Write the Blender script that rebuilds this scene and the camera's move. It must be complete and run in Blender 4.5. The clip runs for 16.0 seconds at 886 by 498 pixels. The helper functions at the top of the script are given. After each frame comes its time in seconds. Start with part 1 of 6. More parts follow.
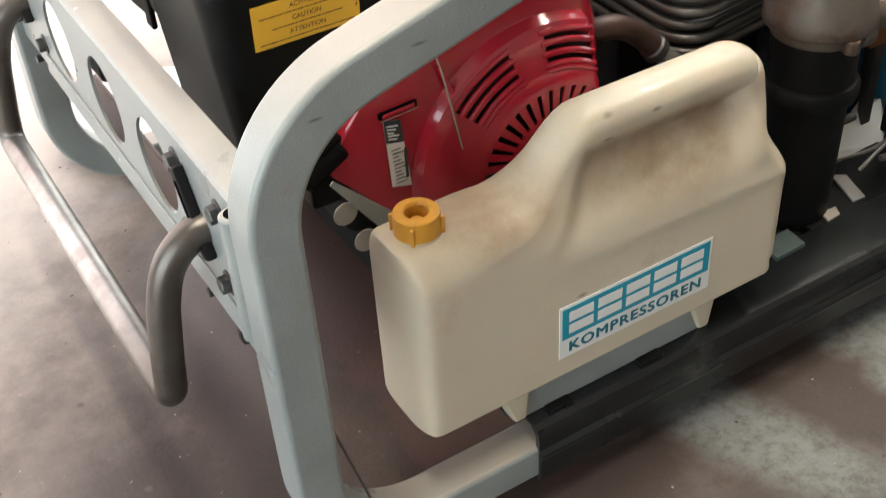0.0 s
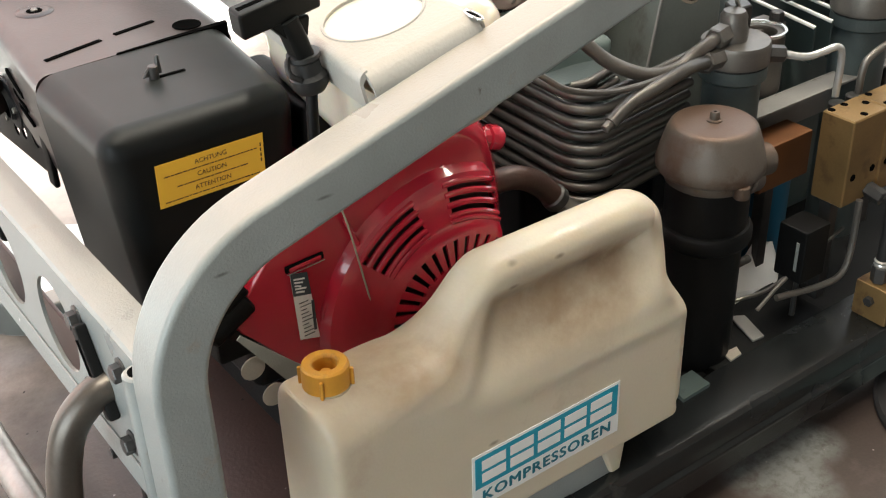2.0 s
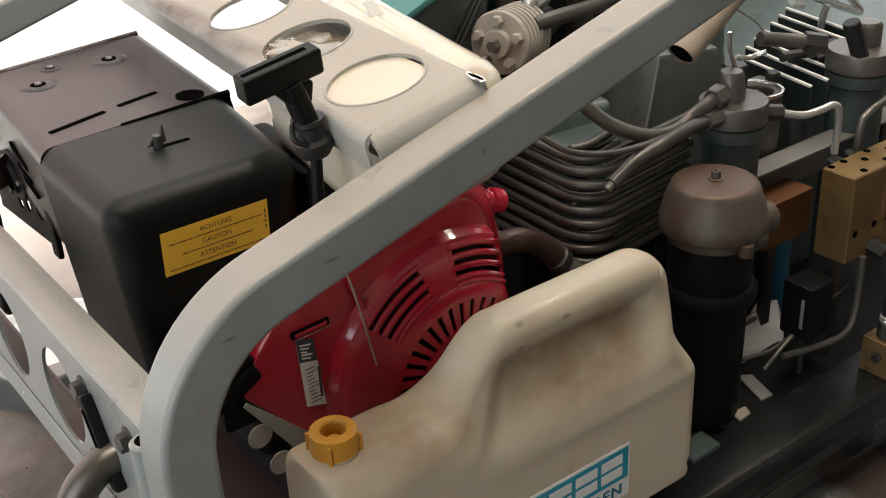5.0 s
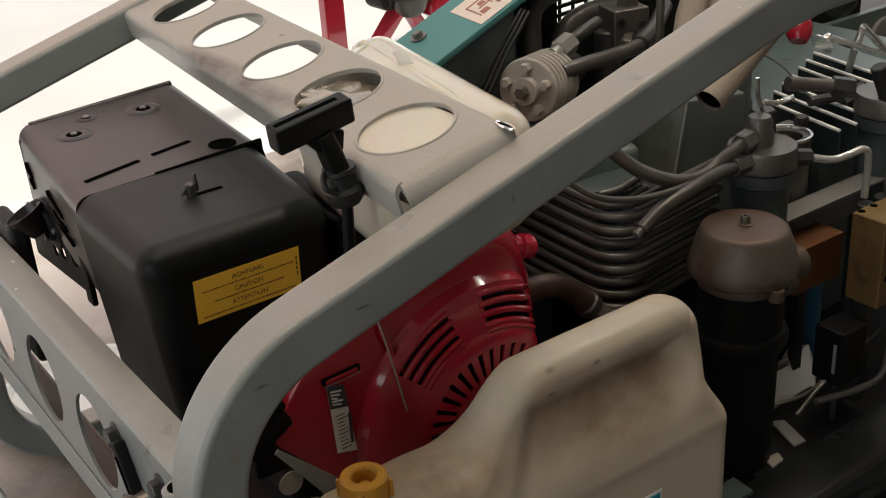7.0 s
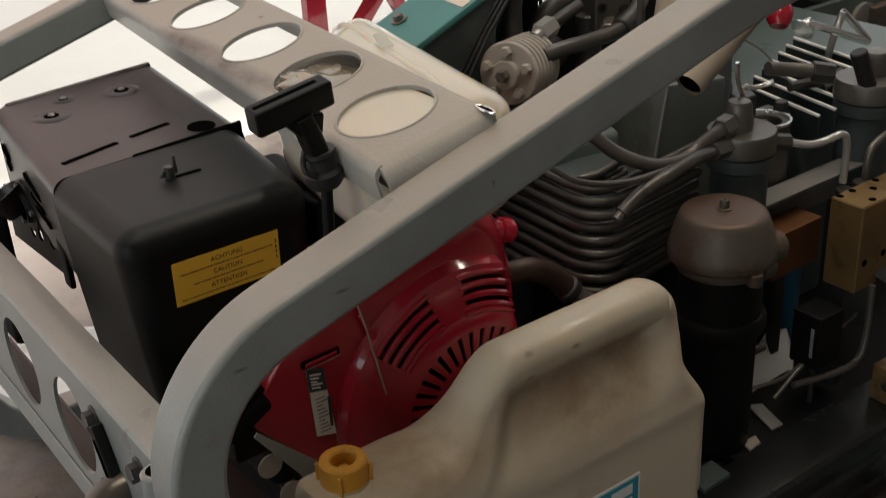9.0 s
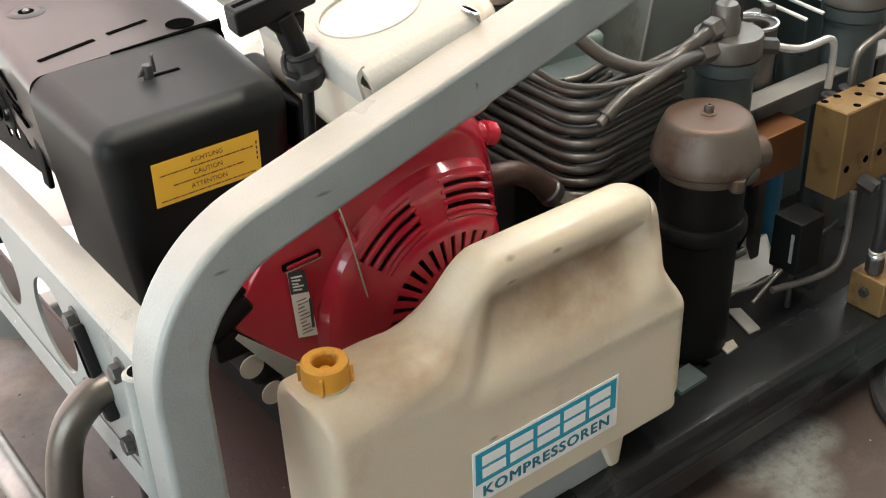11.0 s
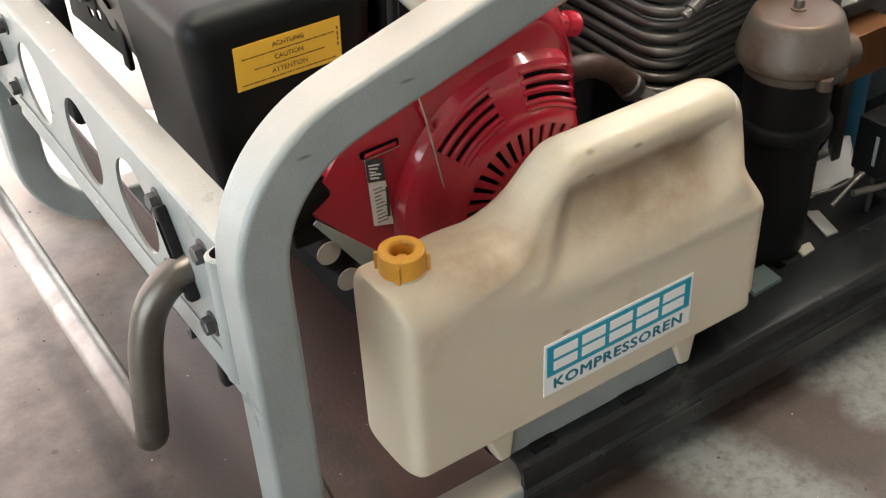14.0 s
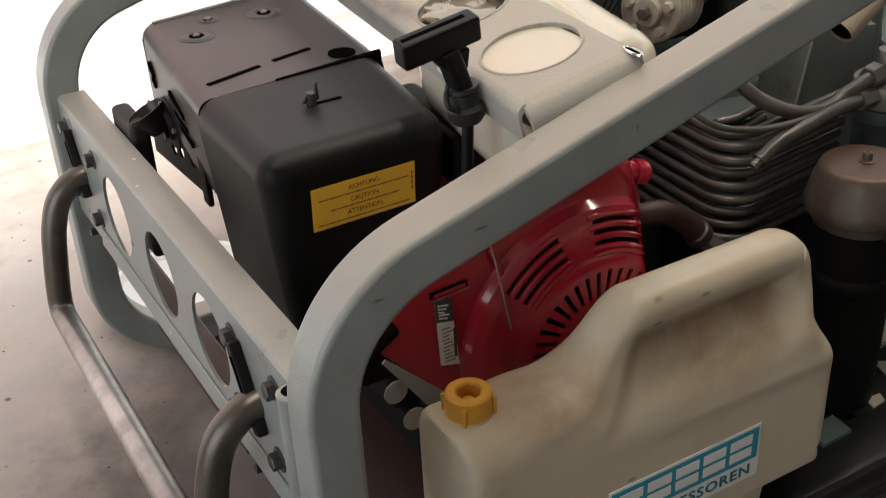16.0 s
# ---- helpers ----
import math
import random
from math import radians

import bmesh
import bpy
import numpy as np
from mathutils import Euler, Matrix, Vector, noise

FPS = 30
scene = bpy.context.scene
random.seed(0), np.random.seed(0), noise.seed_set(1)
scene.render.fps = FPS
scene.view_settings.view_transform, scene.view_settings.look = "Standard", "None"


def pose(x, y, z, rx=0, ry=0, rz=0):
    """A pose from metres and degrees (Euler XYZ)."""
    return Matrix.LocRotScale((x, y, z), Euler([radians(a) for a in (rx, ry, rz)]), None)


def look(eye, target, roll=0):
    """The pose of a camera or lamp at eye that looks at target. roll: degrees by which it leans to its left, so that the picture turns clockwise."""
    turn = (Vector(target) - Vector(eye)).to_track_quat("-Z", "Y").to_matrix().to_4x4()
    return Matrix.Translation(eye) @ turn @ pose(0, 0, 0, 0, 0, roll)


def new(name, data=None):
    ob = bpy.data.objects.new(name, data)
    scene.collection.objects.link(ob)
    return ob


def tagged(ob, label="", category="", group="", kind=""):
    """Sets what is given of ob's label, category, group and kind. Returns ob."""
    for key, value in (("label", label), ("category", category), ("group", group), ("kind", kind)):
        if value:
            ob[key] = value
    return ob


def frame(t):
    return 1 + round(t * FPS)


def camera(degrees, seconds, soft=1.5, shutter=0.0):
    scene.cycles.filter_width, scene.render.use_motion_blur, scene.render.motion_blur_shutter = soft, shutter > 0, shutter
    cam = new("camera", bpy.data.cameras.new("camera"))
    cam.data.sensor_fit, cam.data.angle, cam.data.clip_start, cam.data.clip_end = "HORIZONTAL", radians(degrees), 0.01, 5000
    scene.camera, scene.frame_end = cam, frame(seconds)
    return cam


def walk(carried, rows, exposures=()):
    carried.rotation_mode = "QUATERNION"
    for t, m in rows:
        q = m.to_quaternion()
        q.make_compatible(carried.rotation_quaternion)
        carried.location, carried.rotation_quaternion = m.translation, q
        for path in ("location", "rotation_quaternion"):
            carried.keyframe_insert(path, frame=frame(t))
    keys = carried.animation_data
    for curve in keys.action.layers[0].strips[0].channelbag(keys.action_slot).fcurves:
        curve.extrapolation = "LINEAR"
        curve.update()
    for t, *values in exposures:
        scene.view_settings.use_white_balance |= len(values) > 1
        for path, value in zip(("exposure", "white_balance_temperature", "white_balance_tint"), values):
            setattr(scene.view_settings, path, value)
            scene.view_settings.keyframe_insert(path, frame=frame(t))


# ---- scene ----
import collections

FOV = 41.77
PATH = [
    (0.0, 0.0115, -0.0011, 1.1222, 51.39, 3.08, -31.94),
    (0.5, 0.0075, -0.0023, 1.1211, 53.86, 2.84, -33.14),
    (1.0, 0.0076, -0.0004, 1.1242, 55.91, 2.37, -34.46),
    (1.5, 0.0079, -0.0035, 1.1247, 57.58, 2.08, -35.72),
    (2.0, 0.0101, -0.0033, 1.1249, 58.56, 1.74, -36.53),
    (2.5, 0.0089, -0.0019, 1.1260, 59.91, 1.92, -36.98),
    (3.0, 0.0053, 0.0005, 1.1257, 61.61, 1.68, -37.69),
    (3.2, 0.0046, 0.0010, 1.1256, 62.22, 1.34, -37.72),
    (5.3, 0.0022, -0.0005, 1.1161, 62.08, 2.95, -37.07),
    (5.5, 0.0022, -0.0004, 1.1167, 62.35, 3.05, -36.94),
    (6.0, 0.0021, -0.0001, 1.1195, 62.43, 2.92, -36.78),
    (6.5, -0.0002, -0.0008, 1.1210, 63.00, 3.06, -36.52),
    (7.0, -0.0015, -0.0034, 1.1227, 64.23, 3.53, -36.02),
    (7.5, 0.0004, -0.0035, 1.1240, 64.67, 3.47, -36.12),
    (8.0, 0.0000, -0.0035, 1.1246, 65.13, 3.32, -36.49),
    (8.5, -0.0012, -0.0037, 1.1246, 65.18, 3.16, -36.57),
    (9.0, -0.0000, -0.0030, 1.1225, 63.36, 2.96, -36.80),
    (9.2, 0.0002, -0.0029, 1.1221, 62.58, 2.82, -36.96),
    (11.3, 0.0033, 0.0020, 1.1218, 57.71, 2.12, -37.32),
    (11.5, 0.0027, 0.0025, 1.1215, 57.15, 2.15, -37.30),
    (12.0, -0.0004, 0.0050, 1.1202, 56.03, 2.26, -37.18),
    (12.5, 0.0020, 0.0044, 1.1210, 54.55, 2.38, -36.40),
    (13.0, -0.0020, 0.0063, 1.1177, 53.56, 2.46, -35.52),
    (13.5, -0.0056, 0.0097, 1.1163, 52.88, 2.32, -34.71),
    (14.0, -0.0094, 0.0109, 1.1167, 53.46, 2.45, -33.86),
    (14.5, -0.0120, 0.0090, 1.1244, 54.66, 2.18, -31.95),
    (15.0, -0.0174, 0.0132, 1.1293, 56.53, 2.47, -30.87),
    (15.5, -0.0194, 0.0128, 1.1340, 58.29, 2.63, -30.42),
    (16.0, -0.0200, 0.0115, 1.1362, 59.99, 2.68, -30.54),
]
EXPOSURES = [
    (0.0, 1.10, 6450, 6), (1.0, 1.1, 6450, 6), (2.0, 1.0, 6500, 6), (2.6, 0.92, 6550, 7), (3.0, 0.43, 6600, 8), (5.5, 0.15, 6700, 9), (6.5, -0.25, 6800, 10), (7.0, -0.5, 6800, 10), (7.5, -0.64, 6800, 10), (8.0, -0.58, 6800, 10), (8.5, -0.82, 6800, 10), (9.2, -0.6, 6800, 10),
    (11.3, 1.25, 6450, 6), (12.5, 1.36, 6450, 6), (13.5, 1.27, 6450, 6), (14.5, 0.90, 6500, 6), (15.2, 0.35, 6600, 8), (16.0, -0.1, 6750, 10),
]
cam = camera(FOV, 16.0, soft=1.0, shutter=0.5)
walk(cam, [(t, pose(x, y, z, rx, ry, rz)) for t, x, y, z, rx, ry, rz in PATH], EXPOSURES)

# ---- daylight: sky, weak sun, lamps in the big openings; overhead lamps added ----
world = bpy.data.worlds.new("sky")
scene.world = world
world.use_nodes = True
wn = world.node_tree.nodes
sky = wn.new("ShaderNodeTexSky")
sky.sky_type, sky.sun_disc = "NISHITA", False
sky.sun_elevation, sky.sun_rotation = radians(56), radians(81)
wn["Background"].inputs["Strength"].default_value = 0.15
world.node_tree.links.new(sky.outputs[0], wn["Background"].inputs["Color"])

sun_data = bpy.data.lights.new("sun", "SUN")
sun_data.energy, sun_data.angle, sun_data.color = 5.0, radians(10.0), (1.0, 0.95, 0.87)
sun = new("sun", sun_data)
sun.matrix_world = look((0.8, 0.15, 1.2), (0, 0, 0))


def opening_light(name, eye, target, sx, sy, watts, col):
    d = bpy.data.lights.new(name, "AREA")
    d.shape, d.size, d.size_y, d.energy, d.color = "RECTANGLE", sx, sy, watts, col
    o = new(name, d)
    o.matrix_world = look(eye, target)
    return o


opening_light("gate_daylight", (1.0, 2.52, 1.50), (1.0, 0.0, 0.7), 6.9, 2.8, 68.0, (0.98, 0.955, 0.945))
# assumed side door out of view; its lamp is widened to fill the front
opening_light("side_fill_light", (-3.40, -0.5, 1.45), (1.0, 0.7, 0.5), 3.6, 2.5, 60.0, (0.93, 0.98, 1.0))
opening_light("clerestory_daylight", (5.58, 0.9, 2.3), (0.5, 1.1, 0.6), 2.4, 1.1, 9.0, (1.0, 0.95, 0.88))
# unseen lamps, added for light on top faces and small highlights
for lx, ly in ((0.2, 0.50), (1.45, 1.10), (2.65, 1.10)):
    opening_light("overhead_fill_light", (lx, ly, 3.16), (lx, ly, 0), 0.16, 1.2, 24.0, (1.0, 0.91, 0.80))


# ---- materials ----
def mat(name, col, rough=0.5, metal=0.0, var=0.12, scale=6.0, bump=0.08, grain=220.0, spots=None, spot_amount=0.0, spot_scale=14.0,
        coat=0.0, rough_var=0.08, trans=0.0, sub=0.0, spec=0.5, edge=None):
    m = bpy.data.materials.new(name)
    m.use_nodes = True
    nt = m.node_tree
    n, link = nt.nodes, nt.links.new
    b = n["Principled BSDF"]
    co = n.new("ShaderNodeTexCoord")
    big = n.new("ShaderNodeTexNoise")
    big.inputs["Scale"].default_value, big.inputs["Detail"].default_value = scale, 6.0
    link(co.outputs["Object"], big.inputs["Vector"])
    fine = n.new("ShaderNodeTexNoise")
    fine.inputs["Scale"].default_value, fine.inputs["Detail"].default_value = grain, 3.0
    link(co.outputs["Object"], fine.inputs["Vector"])
    ramp = n.new("ShaderNodeMapRange")
    ramp.inputs["From Min"].default_value, ramp.inputs["From Max"].default_value = 0.3, 0.7
    ramp.inputs["To Min"].default_value, ramp.inputs["To Max"].default_value = 1 - var, 1 + var
    link(big.outputs["Fac"], ramp.inputs["Value"])
    ramp2 = n.new("ShaderNodeMapRange")
    ramp2.inputs["To Min"].default_value, ramp2.inputs["To Max"].default_value = 1 - var * 0.5, 1 + var * 0.5
    link(fine.outputs["Fac"], ramp2.inputs["Value"])
    mul = n.new("ShaderNodeMath")
    mul.operation = "MULTIPLY"
    link(ramp.outputs[0], mul.inputs[0])
    link(ramp2.outputs[0], mul.inputs[1])
    mix = n.new("ShaderNodeMix")
    mix.data_type, mix.blend_type = "RGBA", "MULTIPLY"
    mix.inputs[0].default_value = 1.0
    mix.inputs[6].default_value = (*col, 1)
    link(mul.outputs[0], mix.inputs[7])
    out = mix.outputs[2]
    if spots:
        sp = n.new("ShaderNodeTexNoise")
        sp.inputs["Scale"].default_value, sp.inputs["Detail"].default_value, sp.inputs["Roughness"].default_value = spot_scale, 8.0, 0.65
        link(co.outputs["Object"], sp.inputs["Vector"])
        cut = n.new("ShaderNodeMapRange")
        cut.inputs["From Min"].default_value = 0.66 - 0.25 * spot_amount
        cut.inputs["From Max"].default_value = 0.78 - 0.2 * spot_amount
        link(sp.outputs["Fac"], cut.inputs["Value"])
        mix2 = n.new("ShaderNodeMix")
        mix2.data_type = "RGBA"
        link(cut.outputs[0], mix2.inputs[0])
        link(out, mix2.inputs[6])
        mix2.inputs[7].default_value = (*spots, 1)
        out = mix2.outputs[2]
    link(out, b.inputs["Base Color"])
    rr = n.new("ShaderNodeMapRange")
    rr.inputs["To Min"].default_value, rr.inputs["To Max"].default_value = max(0.03, rough - rough_var), min(1.0, rough + rough_var)
    link(big.outputs["Fac"], rr.inputs["Value"])
    link(rr.outputs[0], b.inputs["Roughness"])
    b.inputs["Metallic"].default_value = metal
    b.inputs["Coat Weight"].default_value = coat
    b.inputs["Transmission Weight"].default_value = trans
    b.inputs["Specular IOR Level"].default_value = spec
    if sub:
        b.inputs["Subsurface Weight"].default_value = sub
        b.inputs["Subsurface Radius"].default_value = (0.02, 0.012, 0.006)
        b.inputs["Subsurface Scale"].default_value = 0.5
    if bump:
        bp = n.new("ShaderNodeBump")
        bp.inputs["Strength"].default_value, bp.inputs["Distance"].default_value = bump, 0.002
        link(fine.outputs["Fac"], bp.inputs["Height"])
        link(bp.outputs[0], b.inputs["Normal"])
    return m


GREY = mat("grey_hammer_paint", (0.268, 0.290, 0.280), 0.30, 0.0, 0.13, 11, 0.22, 420, (0.27, 0.25, 0.21), 0.2, 26)
BEAM_GREY = mat("grey_sheet_paint", (0.38, 0.37, 0.335), 0.42, 0.0, 0.12, 8, 0.35, 260, (0.24, 0.19, 0.14), 0.2, 18)
HANDLE = mat("worn_handle_tube", (0.13, 0.115, 0.10), 0.36, 0.75, 0.22, 14, 0.06, 300, (0.09, 0.075, 0.065), 0.3, 20)
ZINC = mat("zinc_bolt", (0.24, 0.225, 0.205), 0.42, 0.8, 0.2, 60, 0.1, 500)
DARKSTEEL = mat("dark_steel", (0.070, 0.068, 0.066), 0.4, 0.6, 0.2, 30, 0.1, 300)
BLACK = mat("black_paint", (0.0045, 0.0048, 0.005), 0.5, 0.0, 0.2, 8, 0.15, 350, (0.012, 0.0115, 0.011), 0.15, 12, spec=0.2)
RAIL_BLACK = mat("black_satin_rail_paint", (0.0105, 0.0122, 0.0128), 0.27, 0.0, 0.25, 7, 0.1, 300, (0.04, 0.04, 0.037), 0.25, 9)
BOX_BLACK = mat("black_textured_plastic", (0.0036, 0.0042, 0.0042), 0.44, 0.0, 0.2, 5, 0.06, 600, (0.010, 0.008, 0.007), 0.1, 8, spec=0.20)
SHIELD_BLACK = mat("black_enamel_sheet", (0.014, 0.0085, 0.0075), 0.34, 0.0, 0.25, 6, 0.1, 300, (0.05, 0.04, 0.035), 0.2, 9)
RUBBER = mat("black_rubber", (0.012, 0.012, 0.012), 0.55, 0.0, 0.2, 20, 0.1, 200)
RED = mat("red_enamel", (0.40, 0.011, 0.030), 0.17, 0.0, 0.08, 7, 0.03, 300, (0.30, 0.02, 0.03), 0.12, 12, coat=0.8)
VENT = mat("shaded_red_inside", (0.022, 0.003, 0.004), 0.7, 0.0, 0.2, 9, 0.0, 100)
CAN = mat("cream_polyethylene", (0.59, 0.522, 0.398), 0.37, 0.0, 0.06, 5, 0.12, 250, (0.50, 0.40, 0.29), 0.3, 7, sub=0.3, coat=0.07)
CAP = mat("amber_plastic", (0.62, 0.30, 0.035), 0.4, 0.0, 0.12, 20, 0.08, 300, (0.35, 0.17, 0.03), 0.3, 40, sub=0.1)
TANK = mat("milky_tank_plastic", (0.66, 0.605, 0.50), 0.09, 0.0, 0.06, 6, 0.05, 200, (0.62, 0.55, 0.42), 0.25, 6, sub=0.5)
ALU = mat("cast_aluminium", (0.165, 0.154, 0.140), 0.40, 0.65, 0.22, 18, 0.14, 420, (0.22, 0.19, 0.16), 0.25, 20)
DOME = mat("dusty_cast_bronze_dome", (0.116, 0.098, 0.081), 0.46, 0.35, 0.2, 9, 0.15, 400, (0.085, 0.055, 0.038), 0.75, 16)
COIL = mat("dark_bronze_pipe", (0.118, 0.112, 0.103), 0.40, 0.7, 0.2, 20, 0.08, 300, (0.06, 0.05, 0.045), 0.25, 25)
CHROME = mat("bright_pipe", (0.56, 0.56, 0.54), 0.25, 0.6, 0.08, 20, 0.02, 200)
BRIGHT = mat("bright_machined_edge", (0.92, 0.94, 0.92), 0.22, 0.95, 0.08, 20, 0.02, 200)
BRASS = mat("satin_brass", (0.28, 0.178, 0.074), 0.42, 0.6, 0.18, 14, 0.12, 300, (0.16, 0.095, 0.045), 0.5, 22)
ANGLE = mat("dull_grey_angle_iron", (0.25, 0.245, 0.235), 0.5, 0.25, 0.15, 12, 0.1, 300, (0.12, 0.11, 0.10), 0.35, 18)
COPPER = mat("orange_bronze", (0.19, 0.082, 0.034), 0.42, 0.55, 0.15, 14, 0.1, 300)
RUST = mat("rusty_brown_pipe", (0.045, 0.024, 0.018), 0.45, 0.3, 0.3, 25, 0.2, 250)
FIN = mat("pale_green_fin_metal", (0.035, 0.052, 0.052), 0.3, 0.4, 0.12, 10, 0.1, 250)
SLATE = mat("blue_grey_casting", (0.075, 0.096, 0.097), 0.45, 0.3, 0.2, 12, 0.2, 300, (0.08, 0.09, 0.09), 0.3, 18)
CASING = mat("grey_green_casing_paint", (0.125, 0.142, 0.132), 0.5, 0.0, 0.2, 8, 0.1, 300, (0.08, 0.075, 0.065), 0.3, 12)
DKTEAL = mat("grey_green_paint", (0.088, 0.120, 0.115), 0.38, 0.0, 0.15, 7, 0.1, 300, (0.02, 0.03, 0.03), 0.2, 14)
TEAL = mat("teal_paint", (0.07, 0.24, 0.23), 0.45, 0.0, 0.08, 7, 0.1, 300, (0.05, 0.15, 0.15), 0.15, 14)
BLUE = mat("blue_paint", (0.012, 0.11, 0.20), 0.45, 0.0, 0.2, 12, 0.1, 300)
YELLOW = mat("yellow_label", (0.72, 0.40, 0.035), 0.5, 0.0, 0.05, 12, 0.02, 300)
WHITE = mat("white_label", (0.80, 0.80, 0.77), 0.45, 0.0, 0.04, 20, 0.0, 300)
PINKLABEL = mat("pale_label", (0.76, 0.64, 0.55), 0.5, 0.0, 0.05, 20, 0.0, 300)
CYAN = mat("turquoise_print", (0.015, 0.29, 0.41), 0.42, 0.0, 0.05, 20, 0.0, 300)
TEALINK = mat("dark_teal_print", (0.014, 0.15, 0.205), 0.5, 0.0, 0.05, 20, 0.0, 300)
INK = mat("dark_print", (0.04, 0.05, 0.06), 0.5, 0.0, 0.05, 20, 0.0, 300)
BROWNINK = mat("brown_print", (0.075, 0.034, 0.010), 0.5, 0.0, 0.05, 20, 0.0, 300)
HIDE = mat("tan_cloth_sleeve", (0.37, 0.31, 0.24), 0.8, 0.0, 0.12, 15, 0.4, 500)
HOSE = mat("dark_grey_satin_hose", (0.070, 0.065, 0.060), 0.33, 0.0, 0.2, 9, 0.08, 300)
# near-black for the shade in holes and slots drawn as thin pieces
HOLE = mat("hole_shade", (0.004, 0.004, 0.004), 0.9, 0.0, 0.1, 5, 0.0, 100, spec=0.0)
WALL = mat("grey_plaster", (0.33, 0.32, 0.30), 0.85, 0.0, 0.08, 2, 0.2, 60, (0.37, 0.35, 0.31), 0.3, 3)
CEIL = mat("brown_unseen_ceiling", (0.34, 0.27, 0.22), 0.85, 0.0, 0.08, 2, 0.1, 60)
CLEARBAG = mat("crumpled_clear_film", (0.34, 0.29, 0.22), 0.13, 0.35, 0.1, 20, 0.3, 60, spec=0.9)


def add_layer(m, colour, amount_socket):
    nt = m.node_tree
    b = nt.nodes["Principled BSDF"]
    under = b.inputs["Base Color"].links[0].from_socket
    mx = nt.nodes.new("ShaderNodeMix")
    mx.data_type = "RGBA"
    nt.links.new(amount_socket, mx.inputs[0])
    nt.links.new(under, mx.inputs[6])
    mx.inputs[7].default_value = (*colour, 1)
    nt.links.new(mx.outputs[2], b.inputs["Base Color"])


def node_calc(nt, op, p, q):
    k = nt.nodes.new("ShaderNodeMath")
    k.operation, k.use_clamp = op, True
    for slot, val in zip(k.inputs, (p, q)):
        if isinstance(val, (int, float)):
            slot.default_value = val
        else:
            nt.links.new(val, slot)
    return k.outputs[0]


def calc_free(nt, op, p, q):
    k = nt.nodes.new("ShaderNodeMath")
    k.operation = op
    nt.links.new(p, k.inputs[0])
    nt.links.new(q, k.inputs[1])
    return k.outputs[0]


def node_range(nt, value, a, b, lo=0.0, hi=1.0):
    k = nt.nodes.new("ShaderNodeMapRange")
    k.inputs["From Min"].default_value, k.inputs["From Max"].default_value = a, b
    k.inputs["To Min"].default_value, k.inputs["To Max"].default_value = lo, hi
    nt.links.new(value, k.inputs["Value"])
    return k.outputs[0]


def node_noise(nt, scale, detail=5.0, rough=0.6):
    co = nt.nodes.new("ShaderNodeTexCoord")
    k = nt.nodes.new("ShaderNodeTexNoise")
    k.inputs["Scale"].default_value, k.inputs["Detail"].default_value, k.inputs["Roughness"].default_value = scale, detail, rough
    nt.links.new(co.outputs["Object"], k.inputs["Vector"])
    return k.outputs["Fac"]


def top_dust_and_light(m, colour, amount, x0=None, x1=None):
    """Tints faces turned upwards: settled dirt or rust, and painted light from above."""
    nt = m.node_tree
    geo = nt.nodes.new("ShaderNodeNewGeometry")
    sep = nt.nodes.new("ShaderNodeSeparateXYZ")
    nt.links.new(geo.outputs["Normal"], sep.inputs[0])
    up = node_range(nt, sep.outputs["Z"], 0.55, 0.95)
    patchy = node_range(nt, node_noise(nt, 11.0), 0.3, 0.7, 0.65 * amount, amount)
    if x0 is not None:  # stronger towards the back of the machine
        co = nt.nodes.new("ShaderNodeTexCoord")
        sx = nt.nodes.new("ShaderNodeSeparateXYZ")
        nt.links.new(co.outputs["Object"], sx.inputs[0])
        patchy = node_calc(nt, "MULTIPLY", patchy, node_range(nt, sx.outputs["X"], x0, x1, 0.25, 1.0))
    add_layer(m, colour, node_calc(nt, "MULTIPLY", up, patchy))


def chip_paint(m, colour, scale, size, share_of):
    """Small chips and scuffs of bare or dirty metal."""
    nt = m.node_tree
    co = nt.nodes.new("ShaderNodeTexCoord")
    v = nt.nodes.new("ShaderNodeTexVoronoi")
    v.inputs["Scale"].default_value = scale
    nt.links.new(co.outputs["Object"], v.inputs["Vector"])
    wob = node_calc(nt, "ADD", v.outputs["Distance"], node_range(nt, node_noise(nt, scale * 9), 0.3, 0.7, 0.0, size))
    dot = node_range(nt, wob, size * 1.25, size)
    pick = node_range(nt, node_noise(nt, scale * 0.45, 2.0), 0.72 - 0.3 * share_of, 0.74 - 0.3 * share_of)
    add_layer(m, colour, node_calc(nt, "MULTIPLY", dot, pick))


# tube tops: workshop dirt, with the overhead light's warm tint painted in
top_dust_and_light(GREY, (0.350, 0.300, 0.243), 0.95, 0.12, 0.50)
top_dust_and_light(BEAM_GREY, (0.375, 0.328, 0.266), 0.9)
chip_paint(GREY, (0.10, 0.085, 0.075), 26.0, 0.11, 0.3)
chip_paint(GREY, (0.62, 0.62, 0.60), 40.0, 0.15, 0.3)
chip_paint(BEAM_GREY, (0.15, 0.09, 0.055), 30.0, 0.18, 0.45)
for m_, k_ in ((GREY, 0.22), (BEAM_GREY, 0.30)):
    m_.node_tree.nodes["Bump"].inputs["Strength"].default_value = k_
# the black cover's pale top reflection is put into this layer's colour
top_dust_and_light(BOX_BLACK, (0.031, 0.034, 0.032), 0.6)
top_dust_and_light(DOME, (0.105, 0.052, 0.028), 0.75)
# likewise the shield's reddish top reflection
top_dust_and_light(SHIELD_BLACK, (0.050, 0.038, 0.034), 0.6)


